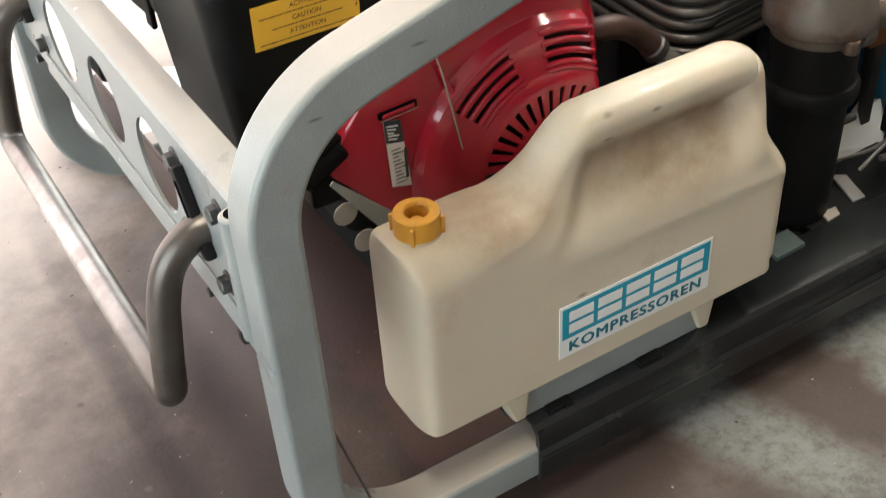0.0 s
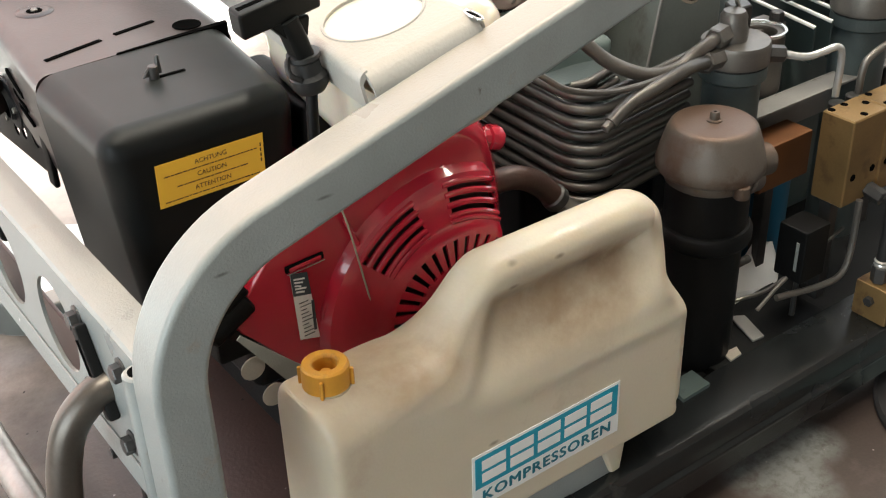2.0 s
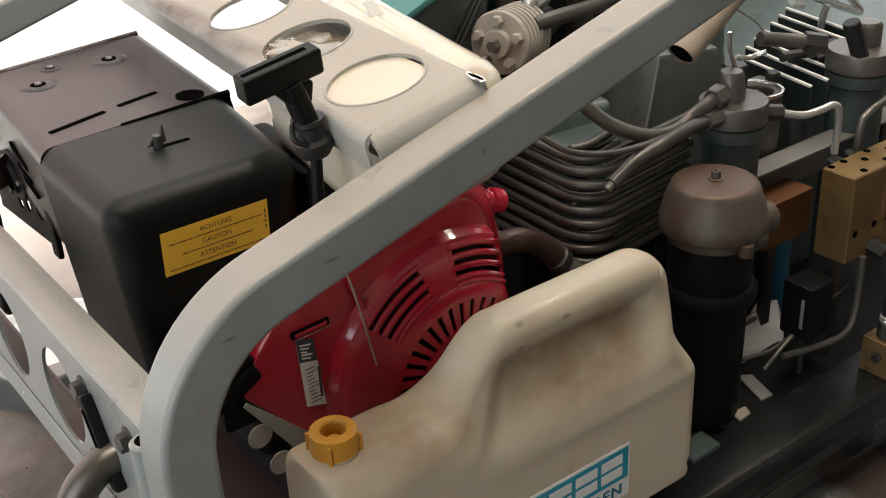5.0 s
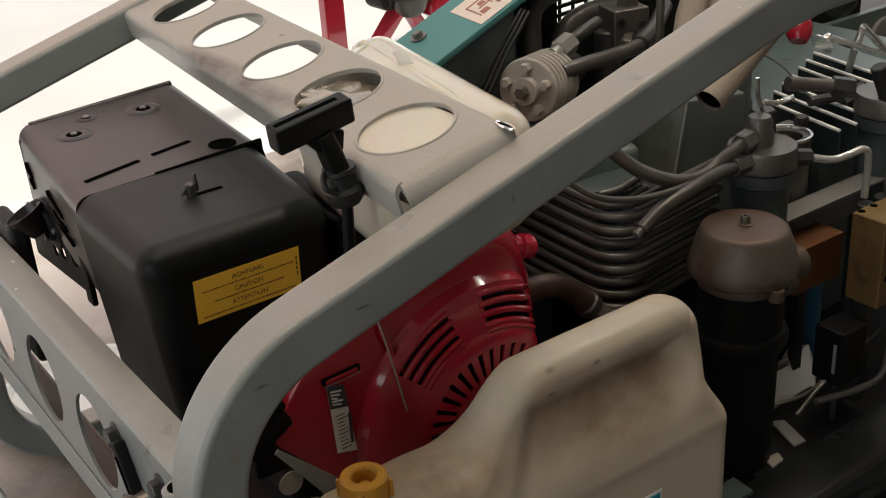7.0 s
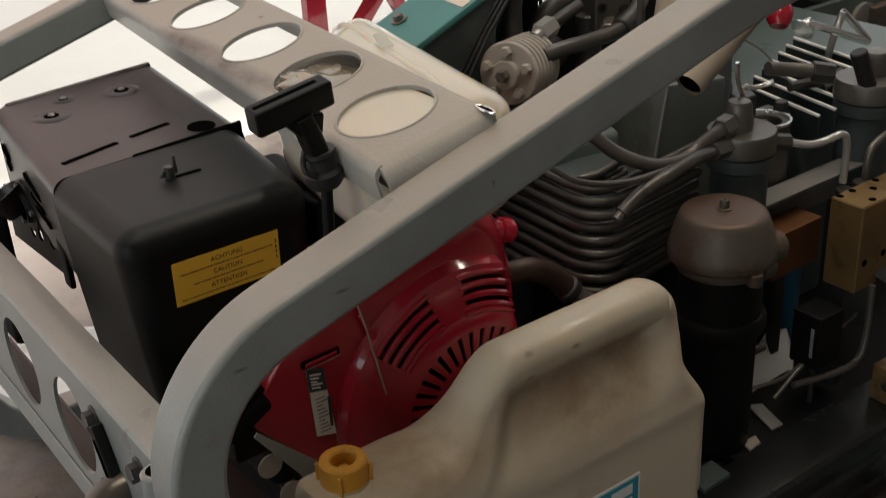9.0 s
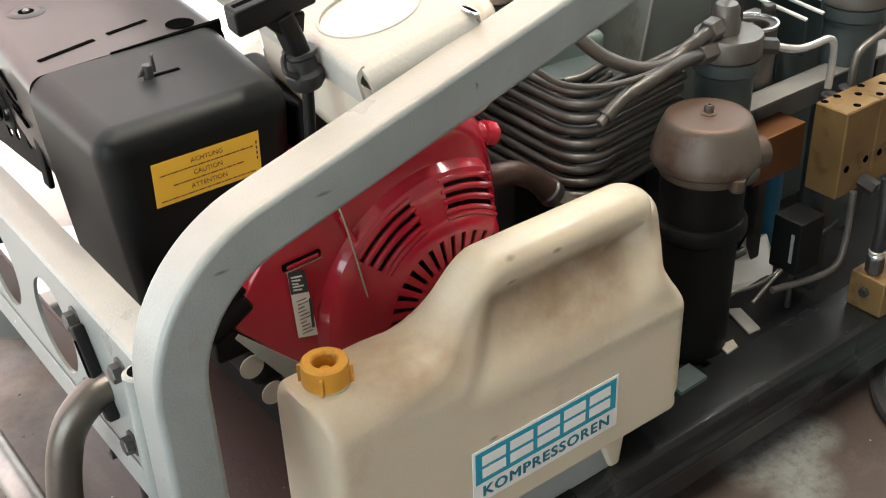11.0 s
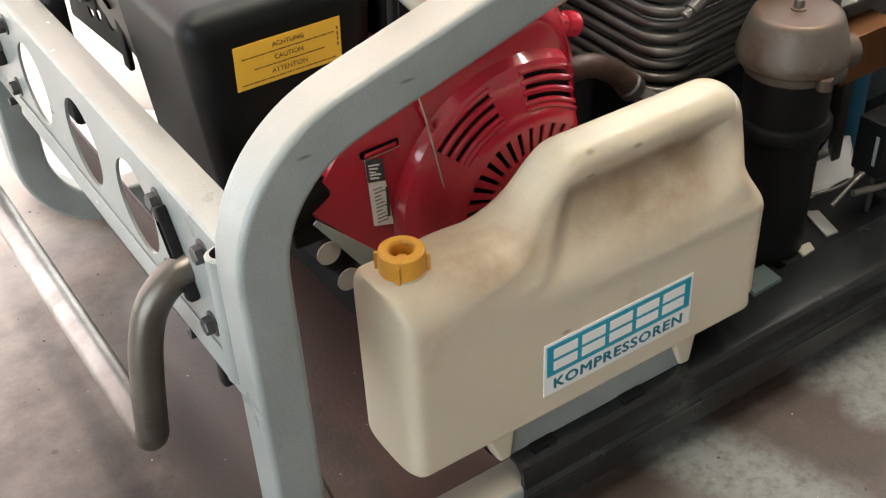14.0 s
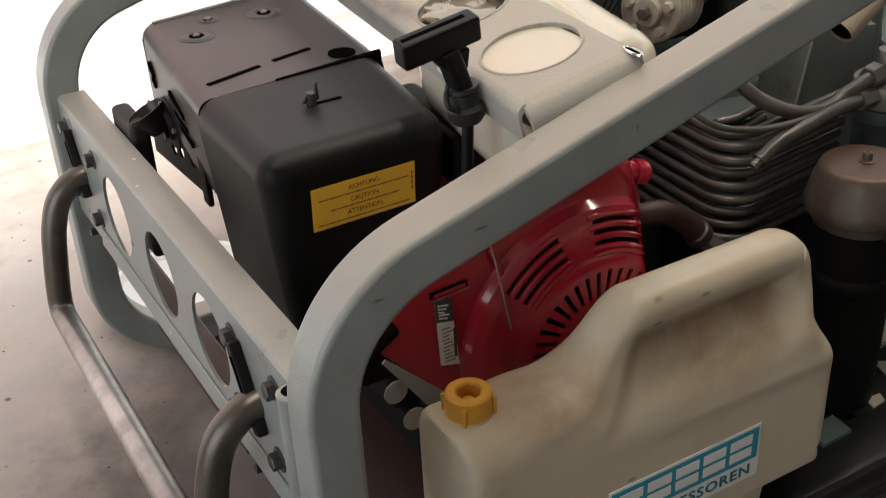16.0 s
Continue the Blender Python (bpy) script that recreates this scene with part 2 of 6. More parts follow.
def stain_or_shine_ball(m, colour, centre, radius, strength):
    """A soft-edged patch of colour about one place: a stain or painted shine."""
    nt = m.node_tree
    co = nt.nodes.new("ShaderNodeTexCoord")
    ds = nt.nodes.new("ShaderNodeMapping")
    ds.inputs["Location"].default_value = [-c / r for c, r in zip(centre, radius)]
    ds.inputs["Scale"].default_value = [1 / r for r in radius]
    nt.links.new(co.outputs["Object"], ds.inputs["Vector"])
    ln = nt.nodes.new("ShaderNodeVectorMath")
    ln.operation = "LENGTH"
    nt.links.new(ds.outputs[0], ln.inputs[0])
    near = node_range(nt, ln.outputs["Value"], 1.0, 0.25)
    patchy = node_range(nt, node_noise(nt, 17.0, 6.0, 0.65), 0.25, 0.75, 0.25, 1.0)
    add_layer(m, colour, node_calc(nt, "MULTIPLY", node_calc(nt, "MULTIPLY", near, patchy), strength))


# bare worn metal and the sky's wide highlight, both painted as near-white
stain_or_shine_ball(HANDLE, (0.82, 0.80, 0.77), (0.186, 1.26, 0.236), (0.05, 0.34, 0.05), 1.0)
stain_or_shine_ball(BEAM_GREY, (0.02, 0.010, 0.006), (0.545, 1.14, 0.735), (0.020, 0.14, 0.05), 1.0)
stain_or_shine_ball(BEAM_GREY, (0.05, 0.028, 0.016), (0.558, 1.28, 0.735), (0.018, 0.14, 0.05), 1.0)
stain_or_shine_ball(CAN, (0.15, 0.08, 0.035), (0.790, 0.79, 0.440), (0.10, 0.10, 0.038), 1.0)
stain_or_shine_ball(CAN, (0.22, 0.125, 0.055), (0.680, 0.79, 0.435), (0.07, 0.10, 0.05), 0.8)
stain_or_shine_ball(CAN, (0.24, 0.14, 0.065), (0.740, 0.76, 0.400), (0.16, 0.10, 0.06), 0.95)
stain_or_shine_ball(CAN, (0.24, 0.14, 0.065), (0.540, 0.790, 0.415), (0.10, 0.10, 0.045), 0.85)
stain_or_shine_ball(CAN, (0.24, 0.14, 0.065), (0.46, 0.80, 0.41), (0.09, 0.10, 0.04), 0.45)
for c_ in ((0.657, 0.775, 0.4565), (0.660, 0.775, 0.4814), (0.607, 0.752, 0.2894), (0.72, 0.77, 0.470)):
    stain_or_shine_ball(CAN, (0.10, 0.06, 0.04), c_, (0.009, 0.03, 0.0035), 0.9)
for c_, r_ in (((0.3215, 0.741, 0.6272), (0.009, 0.02, 0.0022)), ((0.4223, 0.741, 0.6627), (0.010, 0.02, 0.0022))):
    stain_or_shine_ball(GREY, (0.03, 0.025, 0.022), c_, r_, 1.0)
chip_paint(CAN, (0.20, 0.13, 0.08), 13.0, 0.06, 0.55)


def floor_material():
    m = mat("worn_red_brown_concrete", (0.056, 0.040, 0.033), 0.42, 0.0, 0.35, 3.2, 0.3, 160, (0.095, 0.073, 0.064), 0.45, 5.0, rough_var=0.12, spec=0.4)
    nt = m.node_tree
    b = nt.nodes["Principled BSDF"]
    co = nt.nodes.new("ShaderNodeTexCoord")
    v = nt.nodes.new("ShaderNodeTexVoronoi")
    v.inputs["Scale"].default_value = 9.0
    nt.links.new(co.outputs["Object"], v.inputs["Vector"])
    k = nt.nodes.new("ShaderNodeMapRange")
    k.inputs["From Min"].default_value, k.inputs["From Max"].default_value = 0.03, 0.06
    nt.links.new(v.outputs["Distance"], k.inputs["Value"])
    old = b.inputs["Base Color"].links[0].from_socket

    def layer(under, amount, col):
        mx = nt.nodes.new("ShaderNodeMix")
        mx.data_type = "RGBA"
        nt.links.new(amount, mx.inputs[0])
        nt.links.new(under, mx.inputs[6])
        mx.inputs[7].default_value = (*col, 1)
        return mx.outputs[2]

    def calc(op, p, q):
        k2 = nt.nodes.new("ShaderNodeMath")
        k2.operation, k2.use_clamp = op, True
        for slot, val in zip(k2.inputs, (p, q)):
            if isinstance(val, (int, float)):
                slot.default_value = val
            else:
                nt.links.new(val, slot)
        return k2.outputs[0]

    ns = nt.nodes.new("ShaderNodeTexNoise")
    ns.inputs["Scale"].default_value, ns.inputs["Detail"].default_value, ns.inputs["Roughness"].default_value = 7.0, 7.0, 0.7
    nt.links.new(co.outputs["Object"], ns.inputs["Vector"])
    sep = nt.nodes.new("ShaderNodeSeparateXYZ")
    nt.links.new(co.outputs["Object"], sep.inputs[0])
    # paler towards the yard: daylight from the gate put into the floor colour
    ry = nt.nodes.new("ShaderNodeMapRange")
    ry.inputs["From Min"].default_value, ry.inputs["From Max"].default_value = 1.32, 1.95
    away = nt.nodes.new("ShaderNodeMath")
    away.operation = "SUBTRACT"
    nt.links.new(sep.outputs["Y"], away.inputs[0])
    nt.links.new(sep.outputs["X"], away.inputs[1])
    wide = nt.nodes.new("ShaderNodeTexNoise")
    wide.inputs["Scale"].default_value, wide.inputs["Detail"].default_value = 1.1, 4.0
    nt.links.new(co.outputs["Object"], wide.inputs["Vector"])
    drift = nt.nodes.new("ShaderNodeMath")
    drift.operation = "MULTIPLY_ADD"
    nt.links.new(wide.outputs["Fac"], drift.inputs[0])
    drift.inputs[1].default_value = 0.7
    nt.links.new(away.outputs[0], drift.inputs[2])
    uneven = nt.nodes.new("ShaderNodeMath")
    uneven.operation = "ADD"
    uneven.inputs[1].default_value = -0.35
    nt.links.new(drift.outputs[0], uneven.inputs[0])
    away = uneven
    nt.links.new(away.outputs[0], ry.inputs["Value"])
    yard_glow = calc("MULTIPLY", ry.outputs[0], calc("ADD", ns.outputs["Fac"], 0.45))
    out = layer(old, yard_glow, (0.78, 0.77, 0.74))
    # mottled pinkish brightening by the machine's end: yard light put into the colour
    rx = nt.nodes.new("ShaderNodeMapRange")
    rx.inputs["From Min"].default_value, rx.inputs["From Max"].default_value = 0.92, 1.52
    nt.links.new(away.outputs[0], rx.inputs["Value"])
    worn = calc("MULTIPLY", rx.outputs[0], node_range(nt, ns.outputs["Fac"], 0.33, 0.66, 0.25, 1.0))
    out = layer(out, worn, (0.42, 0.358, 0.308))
    # grey patches, broken up by noise, in front of the rail
    scuffed = node_range(nt, node_noise(nt, 55.0, 4.0, 0.7), 0.36, 0.58, 0.35, 1.0)
    for cx, cy, r in ((0.800, 0.745, 0.075), (0.820, 0.685, 0.085), (0.845, 0.620, 0.08), (0.87, 0.56, 0.07), (1.055, 0.735, 0.055), (1.11, 0.725, 0.065), (1.17, 0.73, 0.055), (1.09, 0.675, 0.06), (1.05, 0.645, 0.05)):
        ds = nt.nodes.new("ShaderNodeVectorMath")
        ds.operation = "DISTANCE"
        nt.links.new(co.outputs["Object"], ds.inputs[0])
        ds.inputs[1].default_value = (cx, cy, 0)
        rg = nt.nodes.new("ShaderNodeMapRange")
        rg.inputs["From Min"].default_value, rg.inputs["From Max"].default_value = r, r * 0.35
        nt.links.new(ds.outputs["Value"], rg.inputs["Value"])
        am = calc("MULTIPLY", calc("MULTIPLY", rg.outputs[0], node_range(nt, ns.outputs["Fac"], 0.24, 0.46)), scuffed)
        out = layer(out, am, (0.175, 0.182, 0.168))
    # maroon rectangle with wavering edges under the engine
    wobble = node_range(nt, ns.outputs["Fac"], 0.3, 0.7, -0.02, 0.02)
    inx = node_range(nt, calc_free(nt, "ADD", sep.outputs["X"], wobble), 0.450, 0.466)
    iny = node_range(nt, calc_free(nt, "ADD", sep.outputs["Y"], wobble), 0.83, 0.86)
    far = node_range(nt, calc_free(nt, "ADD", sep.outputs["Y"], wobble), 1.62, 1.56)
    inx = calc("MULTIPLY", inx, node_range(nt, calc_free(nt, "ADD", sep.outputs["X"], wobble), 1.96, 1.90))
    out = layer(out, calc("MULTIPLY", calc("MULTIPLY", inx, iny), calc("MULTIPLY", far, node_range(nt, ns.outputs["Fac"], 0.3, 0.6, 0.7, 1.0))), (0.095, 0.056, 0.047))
    mx = nt.nodes.new("ShaderNodeMix")
    mx.data_type = "RGBA"
    nt.links.new(k.outputs[0], mx.inputs[0])
    mx.inputs[6].default_value = (0.09, 0.075, 0.065, 1)
    nt.links.new(out, mx.inputs[7])
    nt.links.new(mx.outputs[2], b.inputs["Base Color"])
    return m


FLOOR = floor_material()
chip_paint(FLOOR, (0.035, 0.027, 0.024), 34.0, 0.13, 0.6)
chip_paint(FLOOR, (0.30, 0.27, 0.25), 47.0, 0.11, 0.6)
# the next two colours serve unseen walls that tint reflections
RED_REFLECTED = mat("red_brown_reflected", (0.60, 0.14, 0.09), 0.85, 0.0, 0.15, 2, 0.2, 40)
GREEN_REFLECTED = mat("grey_green_reflected", (0.20, 0.25, 0.22), 0.85, 0.0, 0.15, 2, 0.2, 40)
YARD = mat("pale_yard_concrete", (0.78, 0.80, 0.77), 0.7, 0.0, 0.08, 0.8, 0.2, 60)


# ---- mesh helpers ----
def ob_from(name, bm, material, smooth=True, angle=35):
    bmesh.ops.recalc_face_normals(bm, faces=bm.faces[:])
    me = bpy.data.meshes.new(name)
    if smooth:
        lim = radians(angle)
        for e in bm.edges:
            if len(e.link_faces) == 2 and e.calc_face_angle(0) > lim:
                e.smooth = False
        for f in bm.faces:
            f.smooth = True
    bm.to_mesh(me)
    bm.free()
    me.materials.append(material)
    if smooth and len(me.polygons) < 6000:
        flat_faces_stay_flat(me)
    return new(name, me)


def flat_faces_stay_flat(me):
    """Corner normals weighted by face area, so that broad faces between rounded edges shade flat."""
    polys = me.polygons
    sharp = [e.use_edge_sharp for e in me.edges]
    at_vert = collections.defaultdict(list)
    for p in polys:
        for li in p.loop_indices:
            at_vert[me.loops[li].vertex_index].append((p.index, li))
    of_edge = collections.defaultdict(list)
    for p in polys:
        for li in p.loop_indices:
            of_edge[me.loops[li].edge_index].append(p.index)
    beside = collections.defaultdict(list)
    for ei, ps in of_edge.items():
        if len(ps) == 2 and not sharp[ei]:
            for v in me.edges[ei].vertices:
                beside[v].append(ps)
    nor = [p.normal.copy() for p in polys]
    area = [p.area for p in polys]
    out = [None] * len(me.loops)
    for v, items in at_vert.items():
        root = {pi: pi for pi, _ in items}

        def top(k):
            while root[k] != k:
                k = root[k]
            return k

        for a, b in beside[v]:
            root[top(a)] = top(b)
        total = {}
        for pi in root:
            r = top(pi)
            total[r] = total.get(r, Vector()) + nor[pi] * area[pi]
        for pi, li in items:
            t = total[top(pi)]
            out[li] = t.normalized() if t.length > 1e-12 else nor[pi]
    me.normals_split_custom_set(out)


def part(name, bm, material, parent, label="", smooth=True, angle=35):
    ob = ob_from(name, bm, material, smooth, angle)
    ob.parent = parent
    shift = Matrix.Translation(parent.location) if parent.parent is None else Matrix.Identity(4)
    ob.matrix_parent_inverse = shift.inverted()
    if label:
        tagged(ob, label)
    return ob


def thing(name, at, label, category, group="", kind=""):
    e = new(name)
    e.location = at
    e.empty_display_size = 0.05
    return tagged(e, label, category, group, kind)


def box(lo, hi, bevel=0.0, seg=2, bm=None, m=None):
    own = bmesh.new()
    bmesh.ops.create_cube(own, size=1)
    for v in own.verts:
        v.co = Vector([(lo[i] + hi[i]) / 2 + v.co[i] * (hi[i] - lo[i]) for i in range(3)])
    if bevel:
        bmesh.ops.bevel(own, geom=own.edges[:], offset=bevel, segments=seg, profile=0.5, affect="EDGES")
    if m is not None:
        bmesh.ops.transform(own, matrix=m, verts=own.verts)
    return merge(bm, own)


def merge(bm, own):
    if bm is None:
        return own
    me = bpy.data.meshes.new("tmp")
    own.to_mesh(me)
    own.free()
    bm.from_mesh(me)
    bpy.data.meshes.remove(me)
    return bm


def hexa(pts, bevel=0.0, seg=2, bm=None):
    """A block from eight corners: four below, four above, in the same turn."""
    own = bmesh.new()
    v = [own.verts.new(p) for p in pts]
    for q in ((3, 2, 1, 0), (4, 5, 6, 7), (0, 1, 5, 4), (1, 2, 6, 5), (2, 3, 7, 6), (3, 0, 4, 7)):
        own.faces.new([v[i] for i in q])
    if bevel:
        bmesh.ops.bevel(own, geom=own.edges[:], offset=bevel, segments=seg, profile=0.5, affect="EDGES")
    return merge(bm, own)


def turned(profile, m=None, n=40, bm=None):
    """A solid turned round z from rows of (radius, height)."""
    own = bmesh.new()
    rings = []
    for r, z in profile:
        if r < 1e-6:
            rings.append([own.verts.new((0, 0, z))])
        else:
            rings.append([own.verts.new((r * math.cos(2 * math.pi * i / n), r * math.sin(2 * math.pi * i / n), z)) for i in range(n)])
    for a, b in zip(rings, rings[1:]):
        for i in range(n):
            j = (i + 1) % n
            if len(a) == 1 and len(b) > 1:
                own.faces.new((a[0], b[j], b[i]))
            elif len(b) == 1 and len(a) > 1:
                own.faces.new((a[i], a[j], b[0]))
            elif len(a) > 1:
                own.faces.new((a[i], a[j], b[j], b[i]))
    if m is not None:
        bmesh.ops.transform(own, matrix=m, verts=own.verts)
    return merge(bm, own)


def along(p, q):
    """A pose at p whose z axis points to q."""
    d = Vector(q) - Vector(p)
    return Matrix.Translation(p) @ d.to_track_quat("Z", "Y").to_matrix().to_4x4()


def rod_bm(p, q, r, n=24, bevel=0.0, bm=None):
    L = (Vector(q) - Vector(p)).length
    c = bevel or min(r * 0.15, L * 0.2)
    return turned([(0, 0), (r - c, 0), (r, c), (r, L - c), (r - c, L), (0, L)], along(p, q), n, bm)


def hex_bm(p, q, r, bm=None):
    L = (Vector(q) - Vector(p)).length
    c = r * 0.12
    return turned([(0, 0), (r, 0), (r, L - c), (r - c, L), (0, L)], along(p, q), 6, bm)


def rounded(points, radii, step=9.0):
    """A polyline with its corners rounded."""
    pts = [Vector(p) for p in points]
    out = [pts[0]]
    for i in range(1, len(pts) - 1):
        a, b, c = pts[i - 1], pts[i], pts[i + 1]
        u, w = (a - b).normalized(), (c - b).normalized()
        ang = u.angle(w)
        r = radii[i - 1] if isinstance(radii, (list, tuple)) else radii
        t = min(r / math.tan(ang / 2), (a - b).length * 0.48, (c - b).length * 0.48)
        r = t * math.tan(ang / 2)
        centre = b + (u + w).normalized() * (r / math.sin(ang / 2))
        s, e = b + u * t - centre, b + w * t - centre
        n = max(2, int(math.degrees(math.pi - ang) / step))
        ax = s.cross(e).normalized()
        tot = s.angle(e)
        for k in range(n + 1):
            out.append(centre + Matrix.Rotation(tot * k / n, 3, ax) @ s)
    out.append(pts[-1])
    return out


def spline(points, n=8):
    p = [Vector(q) for q in points]
    p = [p[0] * 2 - p[1]] + p + [p[-1] * 2 - p[-2]]
    out = []
    for i in range(1, len(p) - 2):
        for k in range(n):
            t = k / n
            out.append(0.5 * ((2 * p[i]) + (p[i + 1] - p[i - 1]) * t + (2 * p[i - 1] - 5 * p[i] + 4 * p[i + 1] - p[i + 2]) * t * t
                              + (3 * p[i] - p[i - 1] - 3 * p[i + 1] + p[i + 2]) * t ** 3))
    out.append(p[-2])
    return out


def circle(r, n=16):
    return [(r * math.cos(2 * math.pi * i / n), r * math.sin(2 * math.pi * i / n)) for i in range(n)]


def rounded_rect(w, h, r, n=4):
    out = []
    for cx, cy, a0 in ((w / 2 - r, h / 2 - r, 0), (-w / 2 + r, h / 2 - r, 90), (-w / 2 + r, -h / 2 + r, 180), (w / 2 - r, -h / 2 + r, 270)):
        for k in range(n + 1):
            a = radians(a0 + 90 * k / n)
            out.append((cx + r * math.cos(a), cy + r * math.sin(a)))
    return out


def sweep(path, prof, up=(0, 0, 1), closed=False, caps=True, bm=None):
    own = bmesh.new()
    path = [Vector(p) for p in path]
    N = len(path)
    rings = []
    side = None
    for i, p in enumerate(path):
        if closed:
            t = path[(i + 1) % N] - path[i - 1]
        else:
            t = path[min(i + 1, N - 1)] - path[max(i - 1, 0)]
        t.normalize()
        if side is None:
            s = t.cross(Vector(up))
            if s.length < 0.1:
                s = t.cross(Vector((0.3, 1, 0.2)))
            side = s.normalized()
        side = (side - t * side.dot(t)).normalized()
        top = side.cross(t)
        rings.append([own.verts.new(p + side * a + top * b) for a, b in prof])
    K = len(prof)
    for i in range(N if closed else N - 1):
        a, b = rings[i], rings[(i + 1) % N]
        for k in range(K):
            own.faces.new((a[k], a[(k + 1) % K], b[(k + 1) % K], b[k]))
    if caps and not closed:
        own.faces.new(rings[0][::-1])
        own.faces.new(rings[-1])
    return merge(bm, own)


def pipe(points, r, n=12, steps=6, bm=None):
    return sweep(spline(points, steps), circle(r, n), bm=bm)


def plate_holes(w, h, th, holes, n=28):
    """A flat plate in local x (0..w), y (0..h), z (0..th) with round through holes (cx, cy, r)."""
    own = bmesh.new()
    loops = [[(0, 0), (w, 0), (w, h), (0, h)]]
    loops += [[(cx + r * math.cos(2 * math.pi * k / n), cy + r * math.sin(2 * math.pi * k / n)) for k in range(n)] for cx, cy, r in holes]
    edges = []
    for lp in loops:
        vs = [own.verts.new((x, y, 0)) for x, y in lp]
        edges += [own.edges.new((vs[k], vs[(k + 1) % len(vs)])) for k in range(len(vs))]
    bmesh.ops.triangle_fill(own, use_beauty=True, use_dissolve=False, edges=edges)
    ext = bmesh.ops.extrude_face_region(own, geom=own.faces[:])
    bmesh.ops.translate(own, verts=[v for v in ext["geom"] if isinstance(v, bmesh.types.BMVert)], vec=(0, 0, th))
    return own


def text_bm(body, size, m, depth=0.0004, spacing=1.0):
    cu = bpy.data.curves.new("lettering", "FONT")
    cu.body, cu.size, cu.extrude, cu.resolution_u = body, size, depth, 3
    cu.space_character = spacing
    cu.align_x, cu.align_y = "CENTER", "CENTER"
    tmp = bpy.data.objects.new("lettering", cu)
    scene.collection.objects.link(tmp)
    dg = bpy.context.evaluated_depsgraph_get()
    me = bpy.data.meshes.new_from_object(tmp.evaluated_get(dg))
    bm = bmesh.new()
    bm.from_mesh(me)
    bpy.data.objects.remove(tmp)
    bpy.data.curves.remove(cu)
    bpy.data.meshes.remove(me)
    bmesh.ops.transform(bm, matrix=m, verts=bm.verts)
    return bm


# ---- the place: a workshop with an open gate; side door, walls and ceiling assumed ----
def wall(name, lo, hi, material=None):
    ob = ob_from(name, box(lo, hi), material or WALL, smooth=False)
    return tagged(ob, "grey plastered workshop wall", "wall", kind="structure")


fl = bmesh.new()
bmesh.ops.create_grid(fl, x_segments=2, y_segments=2, size=1)
for v in fl.verts:
    v.co = Vector((1.0 + v.co.x * 4.7, -0.25 + v.co.y * 3.0, 0))
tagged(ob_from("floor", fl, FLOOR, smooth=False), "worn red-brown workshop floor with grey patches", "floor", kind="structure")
gr = bmesh.new()
bmesh.ops.create_grid(gr, x_segments=1, y_segments=1, size=400)
for v in gr.verts:
    v.co.z = -0.012
tagged(ob_from("ground", gr, YARD, smooth=False), "pale concrete yard outside the gate", "ground", kind="structure")
X0, X1, Y0, Y1, ZC = -3.5, 5.6, -3.1, 2.55, 3.3
wall("wall_south", (X0 - 0.2, Y0 - 0.2, 0), (X1 + 0.2, Y0, ZC))
wall("wall_east_low", (X1, Y0, 0), (X1 + 0.2, Y1 + 0.2, 1.7))
wall("wall_east_lintel", (X1, Y0, 2.9), (X1 + 0.2, Y1 + 0.2, ZC))
wall("wall_east_near", (X1, Y0, 1.7), (X1 + 0.2, -0.35, 2.9))
wall("wall_east_far", (X1, 2.15, 1.7), (X1 + 0.2, Y1 + 0.2, 2.9))
wall("wall_north_left", (X0 - 0.2, Y1, 0), (-2.6, Y1 + 0.2, ZC))
wall("wall_north_right", (4.7, Y1, 0), (X1, Y1 + 0.2, ZC))
wall("wall_north_lintel", (-2.6, Y1, 3.05), (4.7, Y1 + 0.2, ZC))
wall("wall_west_near", (X0 - 0.2, Y0, 0), (X0, -2.4, ZC))
wall("wall_west_far", (X0 - 0.2, 1.4, 0), (X0, Y1, ZC))
wall("wall_west_lintel", (X0 - 0.2, -2.4, 2.75), (X0, 1.4, ZC))
# two walls out of view, added to tint reflections on the black cover
tagged(wall("red_reflector_wall", (-9.0, 9.0, -0.012), (3.7, 9.2, 7.5), RED_REFLECTED), "unseen red-brown wall added for reflections")
tagged(wall("green_reflector_wall", (3.7, 9.6, -0.012), (16.0, 9.8, 7.5), GREEN_REFLECTED), "unseen grey-green wall added for reflections")
# ceiling out of view; its brown is picked to warm light on top faces
tagged(ob_from("ceiling", box((X0 - 0.2, Y0 - 0.2, ZC), (X1 + 0.2, Y1 + 0.2, ZC + 0.2)), CEIL, smooth=False), "unseen workshop ceiling, brown to warm the light on tops", "ceiling", kind="structure")


# ---- the compressor's frame ----
HOOP_Y, FAR_Y, TUBE = 0.766, 1.655, 0.050
frame_thing = thing("tubular_cradle", (0.75, 1.2, 0.046), "grey painted tubular steel compressor frame on the floor", "frame")


def hoop(y):
    pts = [(0.62, y, 0.070), (0.272, y, 0.070), (0.272, y, 0.620), (0.985, y, 0.821), (2.08, y, 0.821), (2.08, y, 0.070), (1.80, y, 0.070)]
    return sweep(rounded(pts, [0.13, 0.135, 0.55, 0.13, 0.13], 4.0), rounded_rect(TUBE, TUBE, 0.0068, 4), up=(0, 1, 0))


part("hoop", hoop(HOOP_Y), GREY, frame_thing, "square grey steel tube hoop, scuffed at the bend")
part("hoop", hoop(FAR_Y), GREY, frame_thing, "square grey steel tube hoop, scuffed at the bend")

